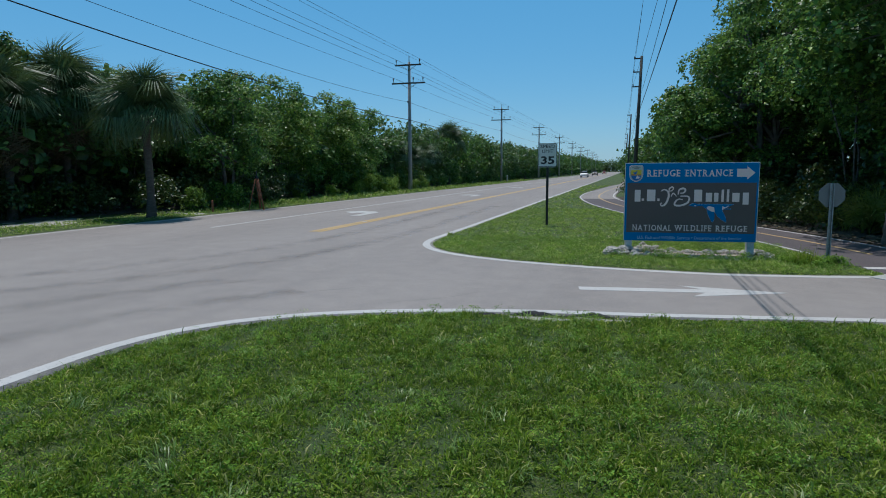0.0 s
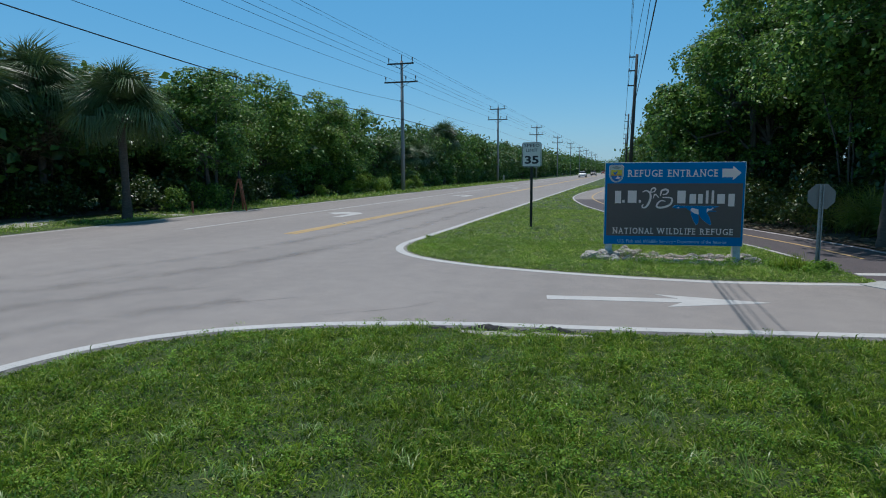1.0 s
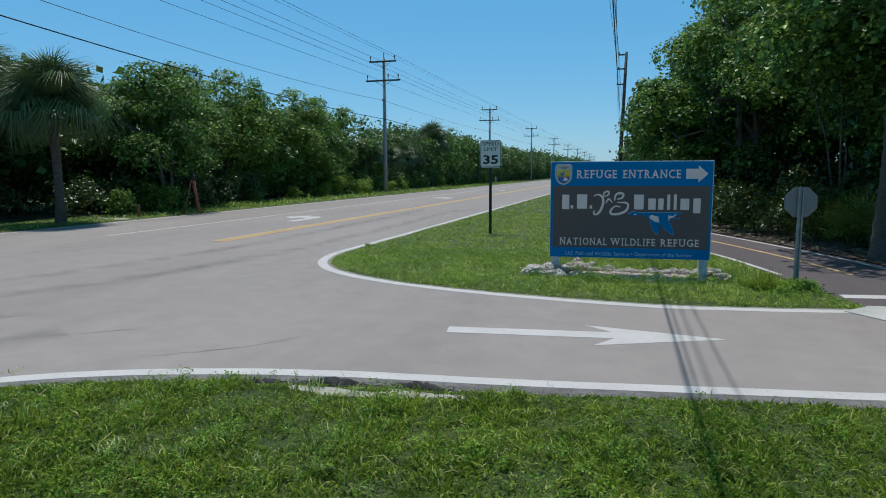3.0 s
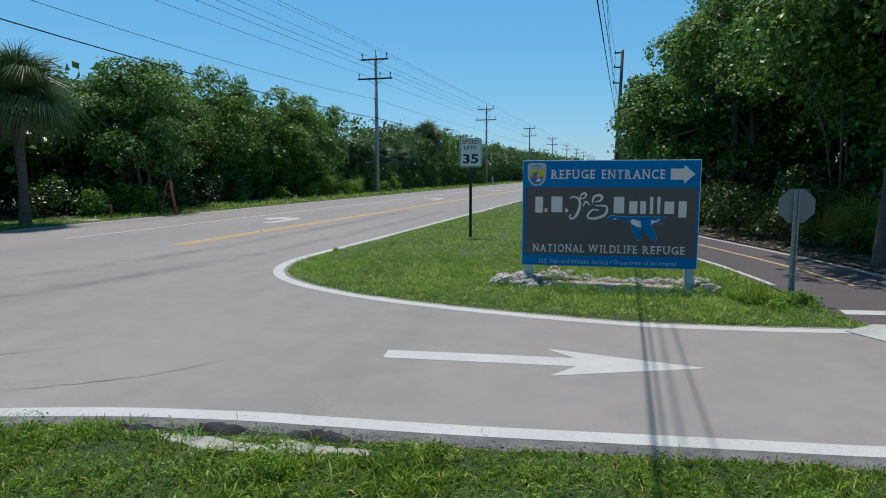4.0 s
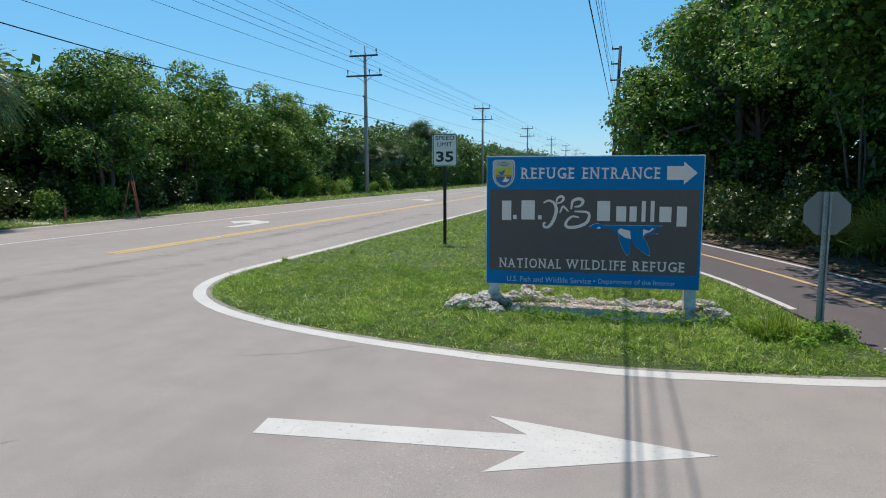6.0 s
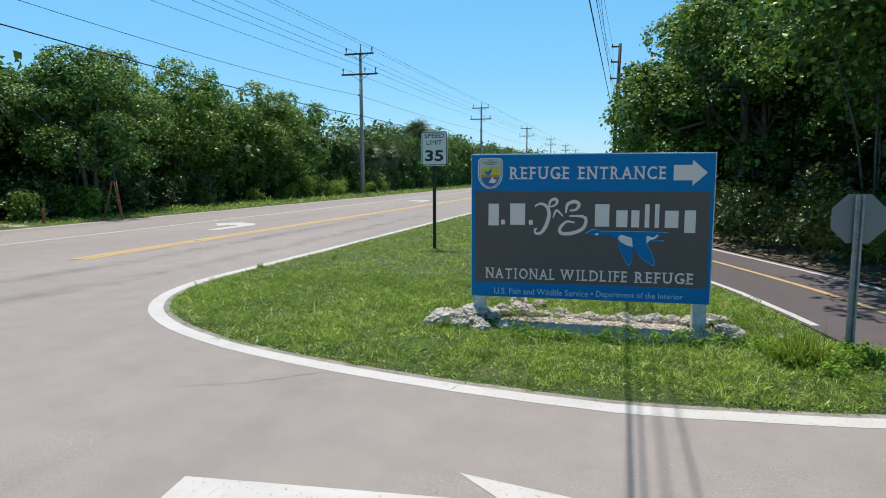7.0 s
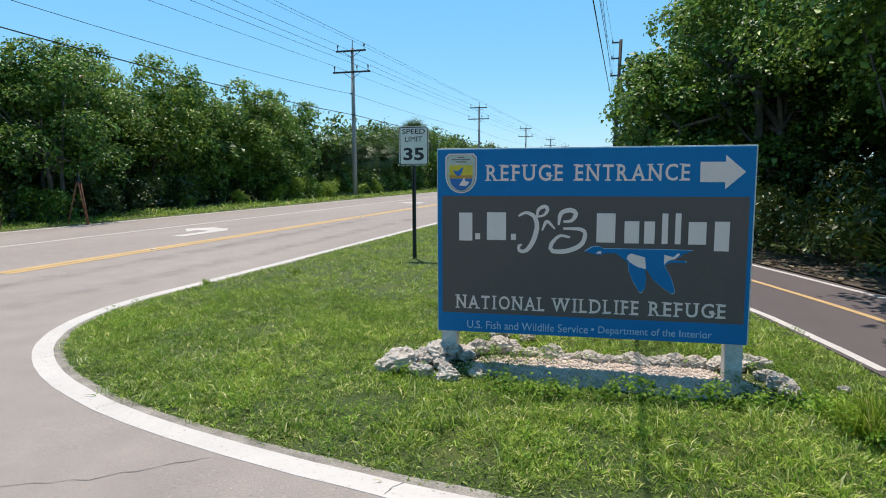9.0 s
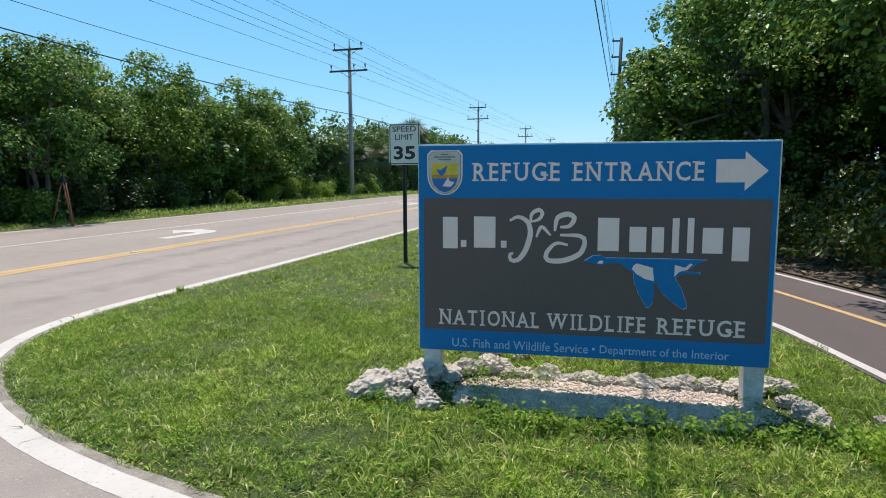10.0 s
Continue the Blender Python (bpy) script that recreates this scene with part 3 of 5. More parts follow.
# ---- turf
def blades(name, lo, hi, count, height, width, seed, label, keep=None, material=M_BLADE, fine=False):
    """Grass blades over a rectangle, off the paving; a few long ones among them."""
    rng = np.random.RandomState(seed)
    each = 9
    tx, ty = rng.uniform(lo[0], hi[0], count // each), rng.uniform(lo[1], hi[1], count // each)
    vigour = np.repeat(rng.uniform(0.55, 1.5, count // each) ** 1.3, each)
    out = rng.uniform(0, 6.283, len(vigour))
    spread = np.abs(rng.normal(0, 4.2 * width, len(vigour)))
    x, y = np.repeat(tx, each) + spread * np.cos(out), np.repeat(ty, each) + spread * np.sin(out)
    count = len(x)
    d = off_paving(x, y)
    clump = waves(x * 1.3 + 5, y * 1.3) + 0.8 * waves(x * 3.7, y * 3.1 + 2)
    good = (d > 0.04 - 0.17 * rng.rand(count) ** 1.6) & (rng.rand(count) < 0.68 + 0.45 * clump)
    for cx, cy, rx, ry in PATCHES:
        inside = ((x - cx) / rx) ** 2 + ((y - cy) / ry) ** 2 < 0.9
        good &= ~inside | (rng.rand(count) < 0.26)
    for cx, cy, rx, ry in THIN:
        good &= (((x - cx) / rx) ** 2 + ((y - cy) / ry) ** 2 > rng.rand(count) * 1.6) | (rng.rand(count) < 0.35)
    good &= (d > 0.15) | (np.abs(x + 1.0) > 0.95) | (y > 9) | (rng.rand(count) < 0.12)
    good &= (np.abs(x - 1.22) > 1.42) | (np.abs(y - 14.34 - 0.052 * (x - 1.2)) > 0.44) | (rng.rand(count) < 0.04)
    if keep is not None:
        good &= keep(x, y)
    x, y, d, clump, vigour, out = x[good], y[good], d[good], clump[good], vigour[good], out[good]
    n = len(x)
    z = turf_height(x, y, d) - 0.004
    h = height * (0.6 + 0.6 * rng.rand(n) ** 1.6) * vigour * (1 + 0.3 * clump) * np.clip(0.45 + d * 1.6, 0.45, 1)
    long_ones = rng.rand(n) < 0.025
    h = np.where(long_ones, h * 2.1, h)
    az, lean = out + rng.normal(0, 0.5, n), rng.uniform(0.3, 1.3, n)
    way = np.stack([np.cos(az) * np.sin(lean), np.sin(az) * np.sin(lean), np.cos(lean)], 1)
    turn = rng.uniform(0, 6.283, n)
    side = np.stack([np.cos(turn), np.sin(turn), np.zeros(n)], 1) * (width * rng.uniform(0.6, 1.3, n))[:, None]
    base = np.stack([x, y, z], 1)
    mid = base + way * (h * 0.45)[:, None] + np.array([0, 0, 0.16]) * h[:, None]
    tip = base + way * h[:, None] * np.array([1.25, 1.25, 0.82])
    if fine:
        v = np.stack([base - side, base + side, tip], 1).reshape(-1, 3)
        return tagged(placed(name, quick_mesh(name, v, np.arange(3 * n).reshape(-1, 3)), material), label, "grass", kind="stuff")
    v = np.stack([base, mid - side, mid + side, tip], 1).reshape(-1, 3)
    k = np.arange(n)[:, None] * 4
    faces = np.concatenate([k + np.array([[0, 2, 1]]), k + np.array([[1, 2, 3]])])
    return tagged(placed(name, quick_mesh(name, v, faces), material), label, "grass", kind="stuff")


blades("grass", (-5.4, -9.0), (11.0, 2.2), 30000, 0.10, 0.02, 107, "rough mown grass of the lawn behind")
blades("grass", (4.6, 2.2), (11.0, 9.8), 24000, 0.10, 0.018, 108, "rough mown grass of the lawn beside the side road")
PATH_X, PATH_Y = np.array([q[0] for q in PATH_MID]), np.array([q[1] for q in PATH_MID])


def open_side(x, y):
    """Left of the path, or before it starts."""
    return (x < np.interp(y, PATH_Y, PATH_X)) | (y < 12.5)


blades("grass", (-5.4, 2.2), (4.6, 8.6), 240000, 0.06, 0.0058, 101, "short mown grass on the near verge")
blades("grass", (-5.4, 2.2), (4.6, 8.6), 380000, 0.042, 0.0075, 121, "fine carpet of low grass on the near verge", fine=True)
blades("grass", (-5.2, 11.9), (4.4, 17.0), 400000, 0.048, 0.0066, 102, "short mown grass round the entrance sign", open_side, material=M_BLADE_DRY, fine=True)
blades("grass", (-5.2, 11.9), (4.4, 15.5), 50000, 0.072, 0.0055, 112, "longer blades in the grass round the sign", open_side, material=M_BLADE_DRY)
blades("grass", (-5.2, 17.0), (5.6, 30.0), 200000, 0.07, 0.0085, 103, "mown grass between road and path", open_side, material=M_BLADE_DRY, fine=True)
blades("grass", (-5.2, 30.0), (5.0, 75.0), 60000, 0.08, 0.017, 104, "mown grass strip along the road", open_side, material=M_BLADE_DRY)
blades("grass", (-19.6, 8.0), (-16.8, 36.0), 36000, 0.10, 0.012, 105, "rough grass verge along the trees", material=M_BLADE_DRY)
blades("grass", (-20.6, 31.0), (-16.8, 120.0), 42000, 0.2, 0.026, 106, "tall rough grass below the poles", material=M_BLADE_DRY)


# ---- trees
def unit(v):
    return v / np.maximum(np.linalg.norm(v, axis=1), 1e-6)[:, None]


def leaf_cloud(rng, centres, radii, leaves, size, hexa, up=0.35, floor=0.12, squash=0.8, each=9):
    """Leaves in sprays round lobes: each spray a loose rosette on a lobe's skin, tilted outward and up."""
    share = radii ** 2 / np.sum(radii ** 2)
    sprays = max(1, leaves // each)
    which = rng.choice(len(radii), sprays, p=share)
    v = rng.normal(size=(sprays, 3))
    v[:, 2] += 0.75
    v = unit(v)
    r = radii[which] * (0.6 + 0.45 * np.sqrt(rng.rand(sprays)))
    r = np.where(rng.rand(sprays) < 0.06, r * 1.2, r)
    p = centres[which] + v * r[:, None] * np.array([1, 1, squash])
    p, v = np.repeat(p, each, 0), np.repeat(v, each, 0)
    around = rng.normal(size=p.shape)
    around -= v * np.sum(around * v, 1)[:, None] * 0.55
    p = p + around * size * (1.15 if each > 1 else 0.0)
    v = unit(v + around * 0.3)
    keep = p[:, 2] > floor
    p, v = p[keep], v[keep]
    n = len(p)
    normal = unit(v * 0.7 + np.array([0, 0, up]) + rng.normal(size=(n, 3)) * 0.5)
    a = unit(np.cross(normal, rng.normal(size=(n, 3))))
    b = np.cross(normal, a)
    s = size * rng.uniform(0.55, 1.25, n)[:, None]
    if hexa:
        shape = [(0, -0.5, 0.0), (0.42, -0.22, 0.10), (0.44, 0.2, 0.10), (0, 0.52, -0.04), (-0.44, 0.2, 0.10), (-0.42, -0.22, 0.10)]
        tris = [(0, 1, 2), (0, 2, 3), (0, 3, 4), (0, 4, 5)]
    else:
        shape = [(0, -0.55, 0), (0.38, 0.05, 0.14), (0, 0.5, -0.05), (-0.38, 0.05, 0.14)]
        tris = [(0, 1, 2), (0, 2, 3)]
    verts = np.stack([p + (a * i + b * j + normal * k) * s for i, j, k in shape], 1).reshape(-1, 3)
    base = np.arange(n)[:, None] * len(shape)
    return verts, np.concatenate([base + np.array([t]) for t in tris])


def tree(name, seed, rx, ry, low, high, lobes, leaves, size, hexa, material, label, at, stems=4, girth=0.11, lobe=0.34, skew=(0, 0), core=0.3, rounds=0):
    """A tree: stems that fork towards the lobes of its crown, and a crown of many leaves."""
    rng = np.random.RandomState(seed)
    half = (high - low) / 2
    u = unit(rng.normal(size=(lobes, 3)))
    reach = rng.uniform(0.62, 0.98, lobes)
    reach[: int(lobes * core)] *= 0.55
    c = u * np.array([rx, ry, half]) * reach[:, None] + np.array([0, 0, (low + high) / 2])
    c[:, 0] += skew[0] * (c[:, 2] - low) / (high - low)
    c[:, 1] += skew[1] * (c[:, 2] - low) / (high - low)
    radii = rng.uniform(0.5, 1.45, lobes) * lobe * min(rx, ry, half)
    root = empty(name, at)
    tagged(root, label, "tree")
    bm = bmesh.new()
    limbs = min(9 if size < 0.14 else 3, lobes // stems)
    order = rng.permutation(lobes)[: stems * limbs]
    for s in range(stems):
        q = 2 * math.pi * (s + rng.rand()) / stems
        foot = Vector((0.28 * math.cos(q) * girth / 0.11, 0.28 * math.sin(q) * girth / 0.11, -0.1))
        fork = Vector((rx * 0.3 * math.cos(q), ry * 0.3 * math.sin(q), low + (high - low) * rng.uniform(0.15, 0.35)))
        bend = (foot + fork) / 2 + Vector(rng.uniform(-0.2, 0.2, 3))
        tube(bm, [foot, bend, fork], [girth, girth * 0.85, girth * 0.7], 7)
        for o in order[s * limbs: s * limbs + limbs]:
            goal = Vector(c[o])
            half_way = (fork + goal) / 2 + Vector(rng.uniform(-0.35, 0.35, 3))
            tube(bm, [fork, half_way, goal], [girth * 0.65, girth * 0.42, girth * 0.15], 5)
    part("trunk", bm, M_BARK, root, "grey branching stems")
    v, f = leaf_cloud(rng, c, radii, leaves, size, hexa, up=0.6, squash=0.62)
    if rounds:
        v2, f2 = leaf_cloud(rng, c, radii * 1.04, rounds, size * 1.0, True)
        v4, f4 = leaf_cloud(rng, c, radii * 1.07, rounds // 5, size * 1.1, True, each=4)
        placed("young_leaves", quick_mesh("young_leaves", v4, f4), M_LEAF_BRIGHT, root, "fresh yellow-green round leaves")
        placed("round_leaves", quick_mesh("round_leaves", v2, f2), material, root, "large round leaves")
    if size < 0.2:
        v3, f3 = leaf_cloud(rng, c, radii * 0.45, leaves // 12, size * 1.7, hexa, each=1)
        v, f = np.concatenate([v, v3]), np.concatenate([f, f3 + len(v)])
    placed("crown", quick_mesh("crown", v, f), material, root)
    return root


def again(ob, x, y, rz, s=1.0, sz=None, z=0.0):
    return copy_thing(ob, pose(x, y, z, 0, 0, rz) @ Matrix.Diagonal((s, s, sz or s, 1)))


rng = np.random.RandomState(7)
# roadside thicket on the far side of the road: dense, leafy to the ground
hedge = [
    tree("sea_grape_tree", 11, 2.5, 2.5, 0.5, 6.9, 34, 13000, 0.146, False, M_LEAF_GRAPE, "dense dark green broad-leaved tree in the roadside thicket", (-20.8, 30.5, 0), lobe=0.34),
    tree("sea_grape_tree", 12, 2.4, 2.6, 0.3, 6.8, 34, 13000, 0.143, False, M_LEAF_PALE, "leafy tree with yellowish green leaves in the roadside thicket", (-22.6, 34.2, 0), lobe=0.34),
    tree("thicket_tree", 13, 2.5, 2.4, 0.2, 6.6, 36, 12500, 0.142, False, M_LEAF_GREEN, "small-leaved green tree in the roadside thicket", (-22.6, 42.3, 0), lobe=0.33),
    tree("thicket_tree", 14, 2.6, 2.5, 1.7, 7.0, 34, 11500, 0.145, False, M_LEAF_DARK, "shady dark-leaved tree with bare stems in the roadside thicket", (-23.4, 20.4, 0), 6, 0.07, lobe=0.3),
]
y, i = 9.0, 0
while y < 53:
    if not any(abs(y - q) < 1.2 for q in (30.5, 34.2, 42.3, 20.4)):
        kinds = (3, 0, 3) if y < 25 else (0, 1, 1, 0) if y < 34 else (2, 1, 2)
        again(hedge[kinds[i % len(kinds)]], -20.3 + rng.uniform(-0.4, 0.4) - (3.1 if y < 26 else 0) - (2.3 if y > 31 else 0), y, rng.uniform(0, 360), rng.uniform(1.06, 1.2) if y > 31 else rng.uniform(0.92, 1.04), rng.uniform(1.06, 1.17) if y > 31 else rng.uniform(0.9, 1.0))
    y, i = y + 2.75, i + 1
# lower thicket farther along
low_hedge = [
    tree("thicket_tree", 21, 2.5, 2.5, 0.2, 5.2, 26, 3000, 0.25, False, M_LEAF_DARK, "low mid-green tree of the distant thicket", (-22.4, 54.5, 0), 3),
    tree("thicket_tree", 22, 2.6, 2.4, 0.2, 5.6, 26, 3000, 0.25, False, M_LEAF_GREEN, "low green tree of the distant thicket", (-22.8, 58.6, 0), 3),
    tree("thicket_tree", 23, 2.6, 2.4, 0.2, 5.4, 26, 3000, 0.25, False, M_LEAF_DARK, "low dark green tree of the distant thicket", (-23.2, 63.0, 0), 3),
]
lean = [
    tree("thicket_tree", 25, 2.5, 2.5, 0.1, 5.3, 26, 1500, 0.39, False, M_LEAF_DARK, "green tree deep in the thicket", (-27.5, 14.0, 0), 3),
    tree("thicket_tree", 26, 2.6, 2.4, 0.1, 5.5, 26, 1500, 0.39, False, M_LEAF_DARK, "dark tree deep in the thicket", (-27.8, 19.0, 0), 3),
]
for i in range(9):
    again(lean[i % 2], -27.4 + rng.uniform(-0.5, 0.5), 9.0 + 5.0 * i + 2.5, rng.uniform(0, 360), 1.35, 1.22)
for i in range(13):
    again(lean[1], -24.8 + rng.uniform(-0.5, 0.5), 10.0 + 3.6 * i, rng.uniform(0, 360), 1.28, rng.uniform(1.16, 1.26))
y = 66.5
while y < 190:
    again(low_hedge[rng.randint(0, 3)] if y < 90 else lean[rng.randint(0, 2)], -22.4 + rng.uniform(-0.7, 0.7), y, rng.uniform(0, 360), rng.uniform(0.9, 1.12), rng.uniform(1.15, 1.4) if y < 92 else rng.uniform(1.05, 1.3))
    if rng.rand() < 0.6:
        again(lean[rng.randint(0, 2)], -27.0, y + 1.5, rng.uniform(0, 360), 1.1, 1.3)
    y += 3.3
far_tree = tree("thicket_tree", 24, 5.5, 5.5, 0.2, 8.0, 40, 1000, 0.85, False, M_LEAF_DARK, "distant green tree along the straight road", (-24.5, 196.0, 0), 3)
y = 204
while y < 520:
    again(far_tree, -25.0 + rng.uniform(-1, 1), y, rng.uniform(0, 360), 1.0, rng.uniform(0.8, 1.15))
    y += 8.5

# big trees beside the path
big = [
    tree("sea_grape_tree", 31, 3.4, 4.3, 0.9, 11.0, 100, 47000, 0.134, False, M_LEAF_GRAPE, "large spreading sea grape tree with round leaves beside the path", (4.8, 29.5, 0), 6, 0.16, 0.22, (2.4, 2.6), 0.3, 3600),
    tree("sea_grape_tree", 32, 4.4, 4.4, 1.2, 12.0, 92, 30000, 0.158, False, M_LEAF_GREEN, "tall green-leaved tree behind the path", (9.6, 24.0, 0), 6, 0.18, 0.27),
]
canopy = tree("sea_grape_tree", 33, 4.2, 4.4, 2.4, 11.2, 84, 33000, 0.138, False, M_LEAF_GRAPE, "tall leafy tree whose crown hangs over the path", (6.9, 23.4, 0), 4, 0.038, 0.24, (1.2, 0.6), 0.3, 2400)
again(canopy, 7.3, 18.3, 20, 1.0)
again(canopy, 6.4, 33.0, -20, 0.9, 0.9)
tree("sea_grape_tree", 34, 1.9, 2.1, 1.9, 5.2, 44, 9500, 0.145, False, M_LEAF_GRAPE, "low spreading limb of sea grape leaves over the path", (2.75, 28.4, 0), 3, 0.08, 0.28, (-0.35, 0.6), 0.3, 900)
again(big[1], 9.2, 20.2, 250, 1.0, 0.95)
again(big[0], 6.6, 37.0, 25, 0.86, 0.8)
for x, y, s in [(13.5, 16.0, 1.9), (14.5, 21.5, 2.0), (14.0, 27.0, 2.1), (12.0, 32.0, 2.0), (11.5, 38.0, 2.0), (18.0, 24.0, 2.2), (18.0, 30.0, 2.2), (11.6, 13.5, 1.6), (17.0, 36.0, 2.0)]:
    again(lean[int(x + y) % 2], x, y, rng.uniform(0, 360), s)
for i in range(14):
    again(low_hedge[i % 3] if i < 4 else lean[i % 2], 4.6 + rng.uniform(-0.6, 1.2), 43.0 + 5.2 * i, rng.uniform(0, 360), 1.2, rng.uniform(1.15, 1.45))
    again(lean[(i + 1) % 2], 9.6, 42.0 + 5.2 * i, rng.uniform(0, 360), 1.4, 1.6)
for i in range(40):
    again(far_tree, 5.0 + rng.uniform(-1, 2) if i < 12 else 2.0 + rng.uniform(-1, 2), 118.0 + 10 * i, rng.uniform(0, 360), 0.9, rng.uniform(0.7, 1.0))


# ---- palms
def frond_mesh(name, seed, stalk, length, leaflets, droop):
    """A fan-shaped frond: a bowed stalk and narrow folded leaflets that droop at their tips."""
    rng = np.random.RandomState(seed)
    bm = bmesh.new()
    bow = [Vector((stalk * t, 0, -0.10 * stalk * t * t)) for t in (0, 0.35, 0.7, 1.0)]
    tube(bm, bow, [0.022, 0.018, 0.014, 0.01], 4)
    bm.verts.ensure_lookup_table()
    hub_vert = bm.verts[-1]
    for i in range(leaflets):
        a = radians(-125 + 250 * (i + rng.uniform(-0.3, 0.3)) / (leaflets - 1))
        reach = length * (1 - 0.22 * abs(a) / 2.2) * rng.uniform(0.85, 1.1)
        hub = bow[-1] - Vector((0.12 * stalk * abs(a) / 2.2, 0, 0))
        way = Vector((math.cos(a), math.sin(a), 0.22 + 0.2 * abs(math.sin(a))))
        side = Vector((-math.sin(a), math.cos(a), 0)) * 0.017 * length
        p0, p1, p2 = hub, hub + way * reach * 0.55, hub + Vector((way.x, way.y, 0.1 - droop * rng.uniform(0.6, 1.3))) * reach
        row = [bm.verts.new(p1 + side), bm.verts.new(p1 - side), bm.verts.new(p2)]
        bm.faces.new((hub_vert, row[1], row[0]))
        bm.faces.new((row[0], row[1], row[2]))
    me = bpy.data.meshes.new(name)
    bm.to_mesh(me)
    bm.free()
    return me


FRONDS = [frond_mesh("frond", 41 + i, 0.85, 0.95, 46, d) for i, d in enumerate((0.25, 0.6, 1.0))]
for me in FRONDS:
    me.materials.append(M_PALM)
DEAD = frond_mesh("dead_frond", 45, 0.7, 0.9, 22, 1.6)
DEAD.materials.append(M_DEAD_FROND)
PALMETTO = [frond_mesh("palmetto_frond", 51 + i, 0.55, 0.62, 20, d) for i, d in enumerate((0.05, 0.25))]
for me in PALMETTO:
    me.materials.append(M_PALMETTO)


def cabbage_palm(at, height, spread, fronds, dead, seed, label, girth=0.17, lean=(0.0, 0.0)):
    rng = np.random.RandomState(seed)
    root = tagged(empty("cabbage_palm", at), label, "palm tree")
    bm = bmesh.new()
    n = max(4, int(height / 0.16))
    pts, rad = [], []
    for i in range(n + 1):
        t = i / n
        pts.append((lean[0] * t * height + 0.03 * math.sin(5 * t), lean[1] * t * height, -0.1 + (height + 0.1) * t))
        rad.append(girth * (1.25 - 0.45 * min(1, t * 4) + 0.12 * t) * (1 + (0.07 if i % 2 else -0.04)) * rng.uniform(0.96, 1.04))
    tube(bm, pts, rad, 12)
    part("trunk", bm, M_PALM_BARK, root, "ringed grey palm trunk")
    top = Vector(pts[-1])
    for i in range(fronds + dead):
        t = i / max(1, fronds - 1)
        az = i * 137.5 + rng.uniform(-15, 15)
        drop = 0.0 if i < fronds else 1.1 * (i - fronds) / max(1, dead)
        up = 84 - 112 * min(1, t) ** 1.1 + rng.uniform(-14, 14) if i < fronds else -68 + rng.uniform(-12, 8)
        me = FRONDS[i % 3] if i < fronds else DEAD
        ob = placed("frond" if i < fronds else "dead_frond", me, M_PALM, root, "" if i < fronds else "dry grey hanging frond")
        ob.matrix_basis = Matrix.Translation(top - Vector((0, 0, min(0.15 * t, 0.15) + drop))) @ Euler((0, 0, radians(az))).to_matrix().to_4x4() @ Euler((0, radians(-up), 0)).to_matrix().to_4x4() @ Euler((radians(rng.uniform(-25, 25)), 0, 0)).to_matrix().to_4x4() @ Matrix.Diagonal((*[spread * rng.uniform(0.8, 1.08)] * 3, 1))
    return root


palm = cabbage_palm((-18.05, 20.85, 0), 4.1, 1.22, 68, 0, 61, "cabbage palm with bare grey trunk and drooping fan fronds")
cabbage_palm((-22.5, 21.3, 0), 5.0, 1.32, 60, 16, 62, "bushy cabbage palm with dead fronds hanging below its crown")
cabbage_palm((-22.4, 18.6, 0), 4.4, 1.2, 50, 14, 63, "cabbage palm in front of the roadside thicket")
for k, (x, y, s) in enumerate([(-21.0, 74.6, 1.3), (-21.2, 56.5, 0.95), (-20.8, 60.0, 0.9), (-21.0, 64.5, 0.95), (-21.6, 69.0, 1.0)]):
    again(palm, x, y, 70 * k + 20, s * 0.92, s if k == 0 else s * 0.85)
cabbage_palm((5.9, 17.35, 0), 7.5, 1.1, 30, 6, 64, "tall cabbage palm trunk rising beside the path", 0.2)


def palmetto(at, seed, fronds, size, label="clump of yellow-green saw palmetto fans beside the path"):
    rng = np.random.RandomState(seed)
    root = tagged(empty("saw_palmetto", at), label, "palmetto")
    for i in range(fronds):
        ob = placed("frond", PALMETTO[i % 2], M_PALMETTO, root)
        s = size * rng.uniform(0.75, 1.2)
        ob.matrix_basis = Matrix.Translation((rng.uniform(-0.3, 0.3), rng.uniform(-0.3, 0.3), rng.uniform(0, 0.25) * size)) @ Euler((0, 0, radians(rng.uniform(0, 360)))).to_matrix().to_4x4() @ Euler((0, radians(-rng.uniform(15, 78)), 0)).to_matrix().to_4x4() @ Euler((radians(rng.uniform(-60, 60)), 0, 0)).to_matrix().to_4x4() @ Matrix.Diagonal((s, s, s, 1))
    return root


for k, (x, y, n, s) in enumerate([(6.25, 21.9, 30, 1.15), (7.2, 20.9, 26, 1.2), (5.35, 23.9, 8, 0.55), (7.0, 23.2, 16, 0.9), (7.0, 18.6, 24, 1.15), (6.2, 19.6, 26, 1.1), (5.75, 22.7, 16, 0.8), (7.3, 16.9, 20, 1.1)]):
    palmetto((x, y, 0.03), 70 + k, n, s)


# ---- understorey
def bush(seed, r, h, leaves, size, material, label, at, name="shrub"):
    rng = np.random.RandomState(seed)
    c = rng.uniform(-1, 1, (12, 3)) * np.array([r * 0.6, r * 0.6, h * 0.3]) + np.array([0, 0, h * 0.5])
    v, f = leaf_cloud(rng, c, np.full(12, min(r, h) * 0.42), leaves, size, False, floor=0.02)
    ob = placed(name, quick_mesh(name, v, f), material)
    ob.matrix_basis = pose(*at)
    return tagged(ob, label, "shrub")


